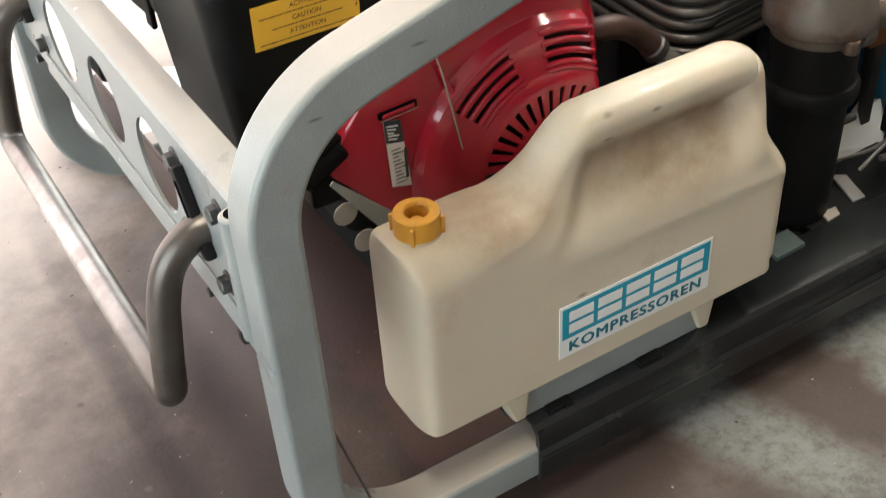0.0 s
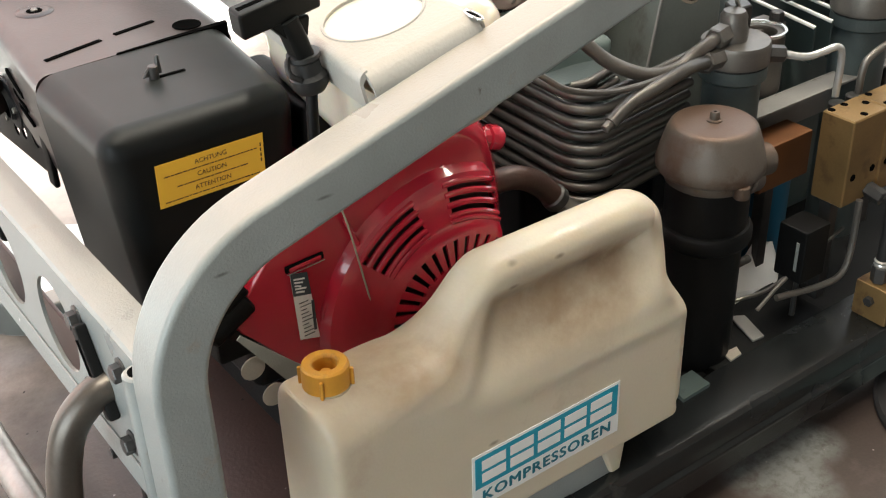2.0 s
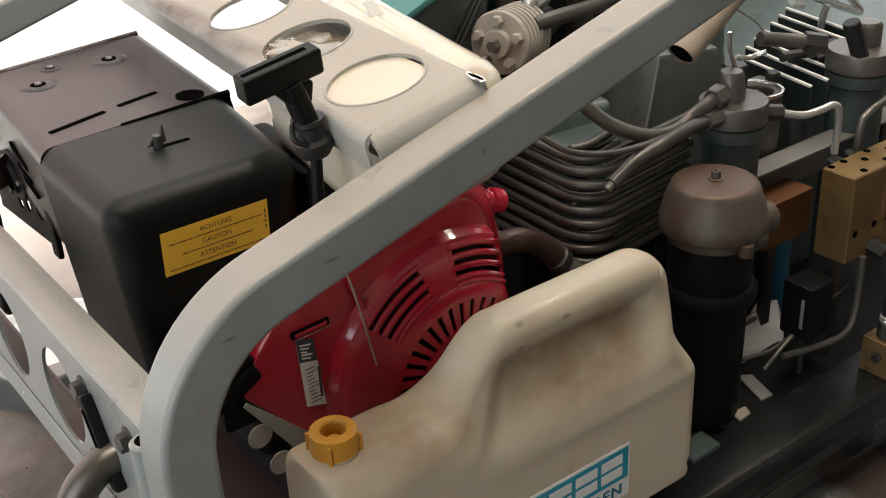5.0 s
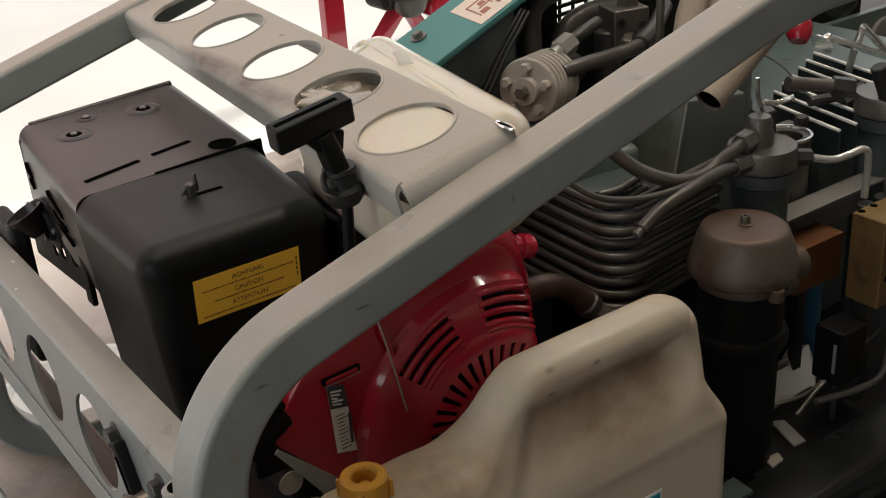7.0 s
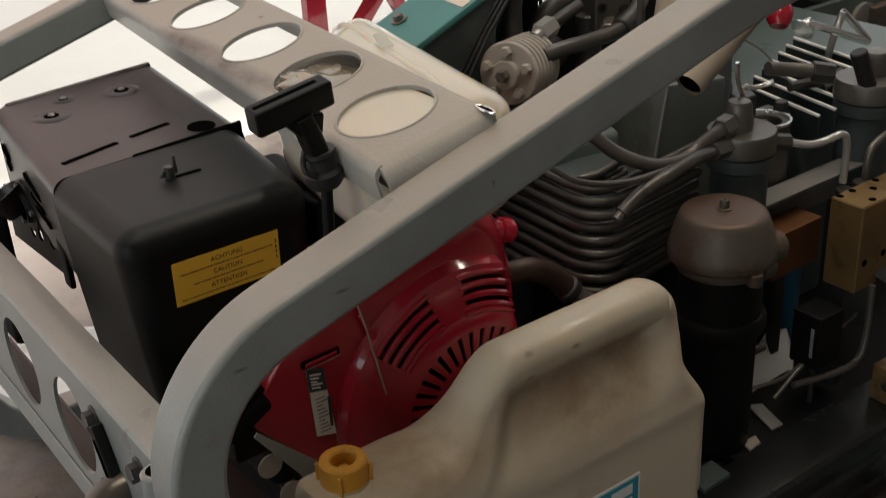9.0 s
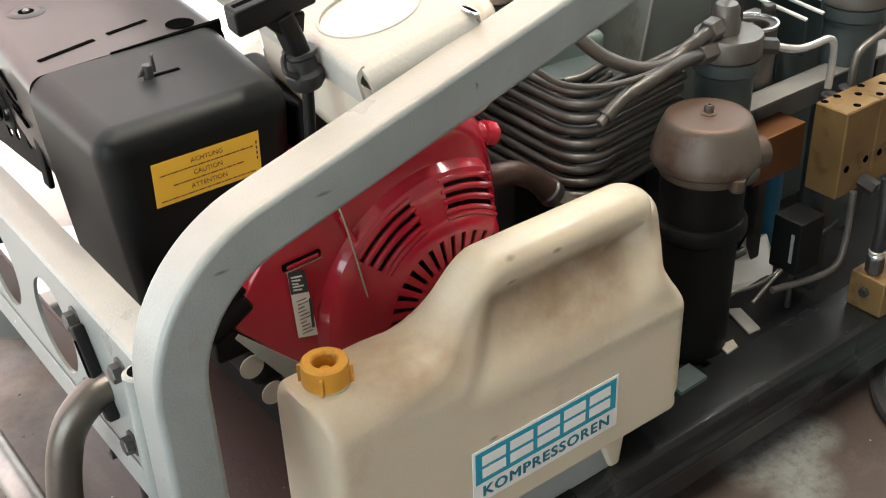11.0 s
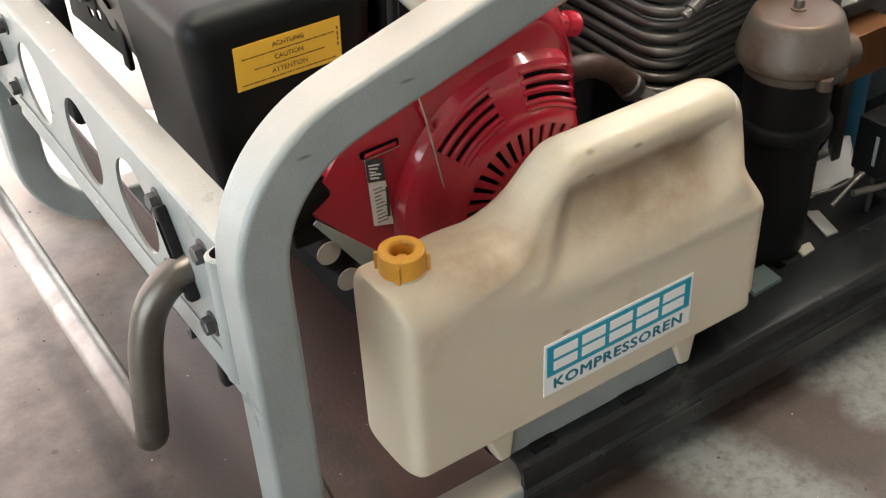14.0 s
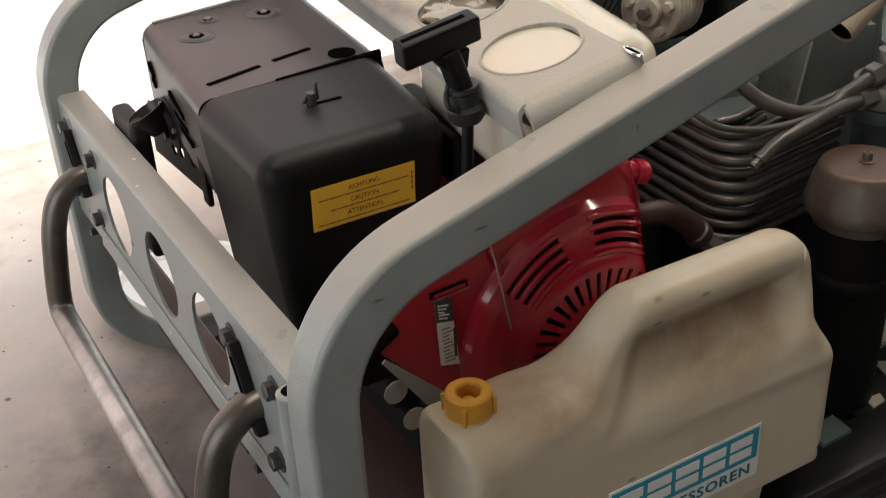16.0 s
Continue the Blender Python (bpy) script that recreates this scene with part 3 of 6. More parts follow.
# lower side rails: rolled black channel with a rolled lip
def side_rail(y, out):
    prof = [(-0.062, 0.0), (-0.062, 0.006), (0.004, 0.006), (0.014, 0.0045), (0.0205, 0.0), (0.0240, -0.008), (0.0248, -0.018), (0.0250, -0.030), (0.0300, -0.035), (0.0308, -0.038), (0.0300, -0.042), (0.0285, -0.046),
            (0.0280, -0.076), (0.024, -0.081), (-0.02, -0.081), (-0.02, -0.075), (0.018, -0.073), (0.018, -0.012), (0.008, 0.0)]
    bm = bmesh.new()
    ends = []
    for x in (0.54, 1.87):
        ends.append([bm.verts.new((x, y + out * a, 0.121 + b)) for a, b in prof])
    n = len(prof)
    for k in range(n):
        bm.faces.new((ends[0][k], ends[0][(k + 1) % n], ends[1][(k + 1) % n], ends[1][k]))
    bm.faces.new(ends[0])
    bm.faces.new(ends[1][::-1])
    return part("side_rail", bm, RAIL_BLACK, frame_thing, "satin black rolled steel rail", angle=25)


side_rail(0.764, -1)
side_rail(FAR_Y, 1)
# cross members and base plate strips between the rails
part("cross_member", box((0.530, 0.79, 0.107), (0.562, FAR_Y - 0.03, 0.160), 0.005), BLACK, frame_thing, "black steel engine bearer")
for x0, x1 in ((0.86, 0.98), (1.06, 1.30)):
    part("cross_member", box((x0, 0.79, 0.085), (x1, FAR_Y - 0.03, 0.125), 0.004), BLACK, frame_thing, "black steel cross member")
for x0, x1, y0, y1 in ((0.98, 1.17, 0.92, 1.62), (0.54, 0.86, 1.28, 1.6), (0.98, 1.055, 0.79, 0.92)):
    part("base_plate", box((x0, y0, 0.108), (x1, y1, 0.116), 0.002), BLACK, frame_thing, "black steel base plate")

BASE_BROWN = mat("dark_brown_painted_sheet", (0.045, 0.020, 0.016), 0.4, 0.0, 0.3, 8, 0.1, 300, (0.02, 0.012, 0.010), 0.4, 10)
# low black sheet, added so that the floor there stays dark
part("dark_floor_sheet", box((1.30, 0.90, 0.030), (1.98, 1.60, 0.036), 0.001), BLACK, frame_thing, "black sheet added to darken the floor")
# upright sheet, added to darken what shows in the end plate's holes
part("hole_backing_sheet", box((0.337, 1.24, 0.108), (0.343, 1.622, 0.255), 0.002), BASE_BROWN, frame_thing, "dark red-brown sheet added behind the end plate holes")
# end plate: folded sheet with three round holes, bolted between the posts
PX = 0.262
pl_len = FAR_Y - HOOP_Y - TUBE
holes = [(1.048 - HOOP_Y - TUBE / 2, 0.092, 0.054), (1.212 - HOOP_Y - TUBE / 2, 0.092, 0.054), (1.390 - HOOP_Y - TUBE / 2, 0.092, 0.054)]
bm = plate_holes(pl_len, 0.175, 0.004, holes, 36)
to_plate = Matrix.Translation((PX, HOOP_Y + TUBE / 2, 0.345)) @ Matrix(((0, 0, 1, 0), (1, 0, 0, 0), (0, 1, 0, 0), (0, 0, 0, 1)))
bmesh.ops.transform(bm, matrix=to_plate, verts=bm.verts)
fold = [(PX + 0.0, 0.5195), (PX + 0.003, 0.5235), (PX + 0.008, 0.5255), (PX + 0.040, 0.5255), (PX + 0.040, 0.5215), (PX + 0.008, 0.5215), (PX + 0.004, 0.519)]
ends = [[bm.verts.new((x, yy, z)) for x, z in fold] for yy in (HOOP_Y + TUBE / 2, FAR_Y - TUBE / 2)]
for k in range(len(fold)):
    j = (k + 1) % len(fold)
    bm.faces.new((ends[0][k], ends[0][j], ends[1][j], ends[1][k]))
bm.faces.new(ends[0])
bm.faces.new(ends[1][::-1])
hexa([(PX + 0.012, HOOP_Y + TUBE / 2, 0.322), (PX + 0.014, HOOP_Y + TUBE / 2, 0.323), (PX + 0.014, FAR_Y - TUBE / 2, 0.323), (PX + 0.012, FAR_Y - TUBE / 2, 0.322),
      (PX, HOOP_Y + TUBE / 2, 0.345), (PX + 0.004, HOOP_Y + TUBE / 2, 0.345), (PX + 0.004, FAR_Y - TUBE / 2, 0.345), (PX, FAR_Y - TUBE / 2, 0.345)], 0, 1, bm)
end_plate = part("end_plate", bm, GREY, frame_thing, "folded grey sheet plate with three round holes", angle=25)
part("lower_flange", hexa([(PX - 0.0050, HOOP_Y + TUBE / 2, 0.3455), (PX - 0.0022, HOOP_Y + TUBE / 2, 0.3450), (PX - 0.0022, 1.50, 0.3450), (PX - 0.0050, 1.50, 0.3455),
                           (PX - 0.0022, HOOP_Y + TUBE / 2, 0.372), (PX - 0.0002, HOOP_Y + TUBE / 2, 0.372), (PX - 0.0002, 1.50, 0.372), (PX - 0.0022, 1.50, 0.372)], 0.0008, 1), GREY, frame_thing, "folded lower edge of the plate")
# the vertical tube-like roll at the plate's near edge
part("edge_roll", rod_bm((PX - 0.003, HOOP_Y + TUBE / 2 + 0.017, 0.374), (PX - 0.003, HOOP_Y + TUBE / 2 + 0.017, 0.520), 0.0135, 20, 0.002), GREY, frame_thing)
part("roll_bore", rod_bm((PX - 0.003, HOOP_Y + TUBE / 2 + 0.017, 0.5195), (PX - 0.003, HOOP_Y + TUBE / 2 + 0.017, 0.5210), 0.0085, 16), HOLE, frame_thing)


def bolt(p, out, r=0.0095, h=0.009, parent=None, material=None):
    p, out = Vector(p), Vector(out).normalized()
    bm = turned([(0, 0), (r * 1.45, 0), (r * 1.45, 0.0015), (r * 1.3, 0.002), (0, 0.002)], along(p, p + out), 20)
    hex_bm(p + out * 0.002, p + out * (0.002 + h), r, bm)
    return part("bolt", bm, material or DARKSTEEL, parent or frame_thing, "hexagon bolt head with washer")


for y, z in ((0.859, 0.489), (0.967, 0.489), (0.872, 0.395), (0.978, 0.395), (1.468, 0.489), (1.60, 0.489), (1.495, 0.388), (1.605, 0.388)):
    bolt((PX, y, z), (-1, 0, 0))
# hinge brackets and the carrying handle that hangs from them
for y in (0.918, 1.545):
    part("handle_bracket", hexa([(PX - 0.012, y - 0.026, 0.412), (PX, y - 0.026, 0.412), (PX, y - 0.010, 0.405), (PX - 0.012, y - 0.010, 0.405),
                                 (PX - 0.012, y + 0.026, 0.497), (PX, y + 0.026, 0.497), (PX, y + 0.040, 0.490), (PX - 0.012, y + 0.040, 0.490)], 0.003), BLACK, frame_thing, "black steel slotted bracket")
    part("slot", hexa([(PX - 0.0128, y - 0.012, 0.428), (PX - 0.011, y - 0.012, 0.428), (PX - 0.011, y - 0.006, 0.425), (PX - 0.0128, y - 0.006, 0.425),
                       (PX - 0.0128, y + 0.022, 0.483), (PX - 0.011, y + 0.022, 0.483), (PX - 0.011, y + 0.028, 0.480), (PX - 0.0128, y + 0.028, 0.480)]), HOLE, frame_thing, smooth=False)
    part("tie_rod", rod_bm((PX - 0.004, y + 0.03, 0.33), (PX + 0.02, y + 0.03, 0.33), 0.006), DARKSTEEL, frame_thing)
ha, hb = 0.918, 1.545
handle_leg = lambda y: spline([(0.276, y, 0.437), (0.246, y, 0.431), (0.219, y, 0.407), (0.204, y, 0.366), (0.196, y, 0.318), (0.191, y, 0.280)], 6)
near_leg, far_leg = handle_leg(ha), handle_leg(hb)[::-1]
run = rounded([near_leg[-1], (0.187, ha, 0.238), (0.187, hb, 0.236), far_leg[0]], [0.040, 0.045], 8.0)
part("carrying_handle", sweep(near_leg[:-1] + run + far_leg[1:], circle(0.0175, 20)), HANDLE, frame_thing, "bent round steel carrying handle, worn, sky highlight painted on its run")

part("rubber_mount", box((0.304, 1.405, 0.350), (0.330, 1.495, 0.548), 0.008, 4), RUBBER, frame_thing, "black rubber mount")
# bridge beam with round holes between the upper rails
BM = Matrix.Translation((0.565, 0.797, 0.744)) @ pose(0, 0, 0, 0, -13.0, -5.5)
BW, BL = 0.112, 0.845
bm = plate_holes(BL - 0.010, BW, 0.003, [(c - 0.010, BW / 2, 0.049) for c in (0.092, 0.243, 0.393, 0.567, 0.73)], 40)
swap = Matrix(((0, -1, 0, BW / 2), (1, 0, 0, 0.010), (0, 0, 1, -0.003), (0, 0, 0, 1)))
bmesh.ops.transform(bm, matrix=BM @ swap, verts=bm.verts)
for s in (-1, 1):
    prof = [(s * (BW / 2), -0.003), (s * (BW / 2), 0.0), (s * (BW / 2 + 0.004), -0.0008), (s * (BW / 2 + 0.0075), -0.0032), (s * (BW / 2 + 0.0098), -0.007), (s * (BW / 2 + 0.0105), -0.012), (s * (BW / 2 + 0.0105), -0.036), (s * (BW / 2 + 0.0075), -0.036), (s * (BW / 2 + 0.0075), -0.012)]
    e0 = [bm.verts.new(BM @ Vector((a, 0.002, b))) for a, b in prof]
    e1 = [bm.verts.new(BM @ Vector((a, BL, b))) for a, b in prof]
    for k in range(len(prof)):
        j = (k + 1) % len(prof)
        bm.faces.new((e0[k], e0[j], e1[j], e1[k]))
    bm.faces.new(e0)
    bm.faces.new(e1[::-1])
prof = [(0.010, -0.003), (0.010, 0.0), (0.004, -0.001), (-0.002, -0.0045), (-0.0065, -0.010), (-0.0085, -0.017), (-0.009, -0.050), (-0.006, -0.050), (-0.0055, -0.017)]
e0 = [bm.verts.new(BM @ Vector((-BW / 2 - 0.003, a, b))) for a, b in prof]
e1 = [bm.verts.new(BM @ Vector((BW / 2 + 0.003, a, b))) for a, b in prof]
for k in range(len(prof)):
    j = (k + 1) % len(prof)
    bm.faces.new((e0[k], e0[j], e1[j], e1[k]))
bm.faces.new(e0)
bm.faces.new(e1[::-1])
part("bridge_beam", bm, BEAM_GREY, frame_thing, "grey sheet steel beam with a row of round holes, rust-stained edge", angle=25)
for cx in (0.092, 0.243, 0.393, 0.567, 0.73):
    part("hole_lip", turned([(0.0485, -0.004), (0.0485, 0.0008), (0.0495, 0.0014), (0.0512, 0.0012), (0.0518, 0.0)], BM @ Matrix.Translation((0, cx, 0)), 40), BEAM_GREY, frame_thing)
slit = BM @ Matrix.Translation((BW / 2 + 0.0025, 0.004, -0.0008)) @ pose(0, 0, 0, 0, 24, 0)
part("corner_slit", turned([(0, 0), (0.0100, 0), (0.0100, 0.0008), (0, 0.0008)], slit @ Matrix.Diagonal((0.42, 1.25, 1.0, 1.0)), 24), HOLE, frame_thing)
part("slit_rim", turned([(0.0100, 0), (0.0120, 0), (0.0120, 0.0014), (0.0110, 0.0020), (0.0100, 0.0014)], slit @ Matrix.Diagonal((0.48, 1.25, 1.0, 1.0)), 24), BRIGHT, frame_thing, "bare bright rim of an open corner")
# wire tie across the lower bend
part("tie_wire", rod_bm((0.300, HOOP_Y, 0.262), (0.340, HOOP_Y, 0.096), 0.0016, 8), ZINC, frame_thing)
# rubber feet
for x, y in ((0.36, HOOP_Y), (0.80, FAR_Y), (1.92, HOOP_Y), (1.92, FAR_Y)):
    part("rubber_foot", turned([(0, 0), (0.026, 0), (0.028, 0.006), (0.022, 0.047), (0, 0.047)], Matrix.Translation((x, y, 0.0)), 20), RUBBER, frame_thing, "black rubber foot")


# ---- the jerrycan on the rail ----
can = thing("jerrycan", (0.655, 0.81, 0.127), "cream translucent plastic jerrycan with a grip, standing on the black rail", "jerrycan")


def smoothstep(a, b, x):
    t = min(1.0, max(0.0, (x - a) / (b - a)))
    return t * t * (3 - 2 * t)


CAN_L, CAN_R, CAN_B = 0.405, 0.925, 0.172
CAN_T, GRIP_T = 0.416, 0.489


def can_top(x):
    return CAN_T + (GRIP_T - CAN_T) * smoothstep(0.548, 0.660, x)


def can_depth(x, z):
    """Half the can's depth: full below, sloping back above the fold, hollow behind a broad grip."""
    hollow = 0.058 - 0.042 * smoothstep(0.350, 0.446, z)
    out = 0.058 - 0.027 * smoothstep(0.365, 0.450, z) * smoothstep(0.490, 0.580, x)
    leg = 1 - smoothstep(-0.014, 0.026, x - (0.588 + 0.66 * (z - 0.381)))
    pillar = smoothstep(0.818, 0.864, x)
    grip = smoothstep(0.430, 0.460, z)
    half = hollow + (out - hollow) * max(leg, pillar, grip, 0.0)
    # the fold along the belly
    half += 0.0026 * math.exp(-((z - 0.340 + 0.02 * (x - 0.65)) / 0.012) ** 2) * smoothstep(0.50, 0.76, x)
    return half


def can_body():
    """A blow-moulded shell: front and back walls over one outline, thick below, thin at the grip."""
    bm = bmesh.new()
    nu, nv = 170, 170
    ease = lambda t: 0.5 - 0.5 * math.cos(math.pi * (0.5 * t + 0.25 * (1 - math.cos(math.pi * t))))
    verts = {}
    for s in (-1, 1):
        for i in range(nu + 1):
            for j in range(nv + 1):
                edge_ = i in (0, nu) or j in (0, nv)
                key = (0 if edge_ else s, i, j)
                if key in verts:
                    continue
                u, v = ease(i / nu), ease(j / nv)
                x = CAN_L + (CAN_R - CAN_L) * u
                top = can_top(x)
                z = CAN_B + (top - CAN_B) * v
                xr = CAN_R - 0.036 * smoothstep(0.318, 0.394, z) + 0.005 * smoothstep(0.385, 0.425, z)
                xl = CAN_L
                x = xl + (xr - xl) * u
                grip = smoothstep(0.430, 0.550, x)
                half = can_depth(x, z)
                k = 1.0
                for d, r, p in ((x - xl, 0.024, 3.4), (xr - x, 0.036, 2.2), (z - CAN_B, 0.012, 2.8), (top - z, 0.048 - 0.024 * grip, 2.5 - 0.3 * grip)):
                    q = min(1.0, max(0.0, d / r))
                    k *= max(0.0, 1 - (1 - q) ** p) ** (1 / p)
                y = 0.81 + s * half * k
                for cx, cz, sx, sz, r in ((CAN_L, CAN_B, 1, 1, 0.010), (CAN_R, CAN_B, -1, 1, 0.035), (CAN_L, CAN_T, 1, -1, 0.004), (CAN_R - 0.031, GRIP_T, -1, -1, 0.052)):
                    ox, oz = cx + sx * r, cz + sz * r
                    if (x - ox) * sx < 0 and (z - oz) * sz < 0:
                        d = math.hypot(x - ox, z - oz)
                        m = max(abs(x - ox), abs(z - oz))
                        if d > 1e-9:
                            x, z = ox + (x - ox) * m / d, oz + (z - oz) * m / d
                verts[key] = bm.verts.new((x, y, z))
    for s in (-1, 1):
        for i in range(nu):
            for j in range(nv):
                q = []
                for a, b in ((i, j), (i + 1, j), (i + 1, j + 1), (i, j + 1)):
                    q.append(verts[(0 if (a in (0, nu) or b in (0, nv)) else s, a, b)])
                bm.faces.new(q if s < 0 else q[::-1])
    return bm


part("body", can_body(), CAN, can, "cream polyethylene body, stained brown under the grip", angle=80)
for x in (0.530, 0.806):
    for y0, y1, lean in ((0.757, 0.785, 0.005), (0.835, 0.863, -0.005)):
        b = hexa([(x - 0.006, y0 + max(lean, 0), 0.127), (x + 0.010, y0 + max(lean, 0), 0.127), (x + 0.010, y1 + min(lean, 0), 0.127), (x - 0.006, y1 + min(lean, 0), 0.127),
                  (x - 0.030, y0, 0.186), (x + 0.013, y0, 0.186), (x + 0.013, y1, 0.186), (x - 0.030, y1, 0.186)], 0.005, 3)
        part("foot", b, CAN, can)
# screw cap with a hollow middle and grip lugs
CX, CY, CZ = 0.4435, 0.812, 0.414
capm = Matrix.Translation((CX, CY, CZ)) @ pose(0, 0, 0, 0, 0, 0)
bm = turned([(0, 0), (0.0225, 0), (0.0245, 0.002), (0.0245, 0.021), (0.0236, 0.0245), (0.0215, 0.0262), (0.0145, 0.0262), (0.0128, 0.0250), (0.0118, 0.0225), (0.0112, 0.0060), (0.0068, 0.0050), (0.0060, 0.0150), (0.0030, 0.0150), (0, 0.0145)], capm, 48)
cap = part("cap", bm, CAP, can, "amber yellow screw cap with a hollow top")
for k in range(4):
    a = radians(50 + 90 * k)
    b = box((0.0235, -0.0020, 0.000), (0.0282, 0.0020, 0.021), 0.0014, 2, None, capm @ Matrix.Rotation(a, 4, "Z"))
    part("lug", b, CAP, cap)
part("cap_collar", turned([(0.0235, -0.004), (0.0255, -0.004), (0.0255, 0.002), (0.0235, 0.002)], capm, 40), CAN, can)
# sticker: turquoise band above, dark lettering below
SY = 0.7515
sticker = part("sticker", box((0.576, SY - 0.0006, 0.209), (0.794, SY + 0.0006, 0.284), 0.0), WHITE, can, "white sticker with a turquoise band", smooth=False)
part("band", box((0.5795, SY - 0.0010, 0.2365), (0.7905, SY - 0.0006, 0.2805), 0.0), CYAN, sticker, smooth=False)
flat = lambda x, z, y: Matrix.Translation((x, y, z)) @ pose(0, 0, 0, 90, 0, 0)
for k in range(5):
    x0 = 0.5885 + k * 0.0398
    for za, zb in ((0.2430, 0.2560), (0.2605, 0.2740)):
        part("emblem_bar", box((x0, SY - 0.0013, za), (x0 + 0.0335, SY - 0.0010, zb)), WHITE, sticker, smooth=False)
wide = Matrix.Diagonal((1.16, 1.0, 1.0, 1.0))
tb = text_bm("KOMPRESSOREN", 0.0205, flat(0.6850, 0.2225, SY - 0.0008) @ wide, 0.0004, 1.12)
for k, dx in enumerate((0.0006, -0.0006)):
    merge(tb, text_bm("KOMPRESSOREN", 0.0205, flat(0.6850 + dx, 0.2225, SY - 0.0010 - 0.0002 * k) @ wide, 0.0004, 1.12))
part("lettering", tb, TEALINK, sticker, smooth=False)
# grey sheet bracket that holds the can on the rail
brk = thing("can_bracket", (0.66, 0.79, 0.127), "grey sheet metal bracket under the jerrycan", "bracket")
part("sheet", box((0.53, 0.7660, 0.127), (0.815, 0.7685, 0.182), 0.001, 1), GREY, brk)
part("strap", box((0.565, 0.752, 0.1275), (0.60, 0.766, 0.1305), 0.001, 1), BLACK, brk)
part("strap", box((0.70, 0.752, 0.1275), (0.735, 0.766, 0.1305), 0.001, 1), BLACK, brk)

dish = thing("floor_dish", (0.462, 1.832, 0.0), "shallow white enamel dish on the floor behind the frame", "dish")
part("bowl", turned([(0, 0.004), (0.060, 0.004), (0.064, 0.008), (0.090, 0.008), (0.094, 0.012), (0.118, 0.014), (0.126, 0.020), (0.142, 0.024), (0.152, 0.036), (0.160, 0.038), (0.162, 0.034), (0.130, 0.008), (0.100, 0.0), (0, 0.0)], Matrix.Translation((0.462, 1.832, 0.0)), 48), WHITE, dish)
part("rubber_buffer", box((0.295, 0.985, 0.20), (0.313, 1.005, 0.33), 0.006, 3), RUBBER, frame_thing, "black rubber buffer")
part("stay", hexa([(0.285, 0.985, 0.30), (0.30, 0.985, 0.30), (0.30, 1.05, 0.30), (0.285, 1.05, 0.30), (PX + 0.004, 0.985, 0.345), (0.30, 0.985, 0.345), (0.30, 1.05, 0.345), (PX + 0.004, 1.05, 0.345)], 0.001), GREY, frame_thing)
# a mounting tab, and two added pieces coloured like lit floor in gaps
for q, h0, material, text in (([(0.978, 0.840), (0.972, 0.804), (1.025, 0.806), (1.028, 0.842)], 0.1300, DKTEAL, "grey-green mounting tab"),
                              ([(1.172, 0.900), (1.150, 0.838), (1.172, 0.836), (1.190, 0.888)], 0.1265, ANGLE, "dull strip for lit floor in a gap"),
                              ([(1.095, 0.845), (1.090, 0.826), (1.114, 0.828), (1.121, 0.843)], 0.1265, BEAM_GREY, "pale square for lit floor in a gap")):
    lo = [(x, y, h0 - (0.0 if h0 < 0.13 else 0.003)) for x, y in q]
    hi = [(x, y, h0 + 0.003) for x, y in q]
    part("tab", hexa(lo + hi), material, frame_thing, text, smooth=False)


# ---- the petrol engine ----
engine = thing("petrol_engine", (0.62, 1.15, 0.116), "red and black petrol engine with pull starter, bolted in the frame", "engine")

# air cleaner cover: black moulded box, front top edge strongly rounded
FZ = 0.645
def moulded(pts, soft_edges, offset, seg=7):
    """A block from eight corners of which only the named edges are rounded."""
    bm = hexa(pts)
    bm.verts.index_update()
    edges = [e for e in bm.edges if tuple(sorted(v.index for v in e.verts)) in soft_edges]
    bmesh.ops.bevel(bm, geom=edges, offset=offset, segments=seg, profile=0.5, affect="EDGES")
    return bm


bm = moulded([(0.355, 1.012, 0.40), (0.535, 1.012, 0.40), (0.555, 1.196, 0.40), (0.350, 1.190, 0.40),
              (0.325, 0.995, FZ), (0.545, 0.995, FZ), (0.571, 1.203, FZ + 0.002), (0.327, 1.190, FZ + 0.002)], {(4, 5), (0, 4), (1, 5), (4, 7), (5, 6)}, 0.030)
cover = part("air_cleaner_cover", bm, BOX_BLACK, engine, "black moulded air cleaner cover with a yellow label", angle=60)
# wing nut on a stud with a pressed groove beside it
wx, wy, wz = 0.434, 1.108, FZ + 0.001
part("groove", box((wx - 0.002, wy - 0.0025, wz - 0.0015), (wx + 0.036, wy + 0.0025, wz + 0.0018), 0.001, 1, None), HOLE, cover)
bm = rod_bm((wx, wy, wz), (wx, wy, wz + 0.012), 0.0042)
hexa([(wx - 0.010, wy - 0.002, wz + 0.003), (wx - 0.003, wy - 0.002, wz + 0.003), (wx - 0.003, wy + 0.002, wz + 0.003), (wx - 0.010, wy + 0.002, wz + 0.003),
      (wx - 0.006, wy - 0.0015, wz + 0.009), (wx - 0.002, wy - 0.0015, wz + 0.012), (wx - 0.002, wy + 0.0015, wz + 0.012), (wx - 0.006, wy + 0.0015, wz + 0.009)], 0.001, 1, bm)
hexa([(wx + 0.002, wy - 0.002, wz + 0.004), (wx + 0.007, wy - 0.002, wz + 0.004), (wx + 0.007, wy + 0.002, wz + 0.004), (wx + 0.002, wy + 0.002, wz + 0.004),
      (wx + 0.003, wy - 0.0015, wz + 0.020), (wx + 0.006, wy - 0.0015, wz + 0.021), (wx + 0.006, wy + 0.0015, wz + 0.021), (wx + 0.003, wy + 0.0015, wz + 0.020)], 0.001, 1, bm)
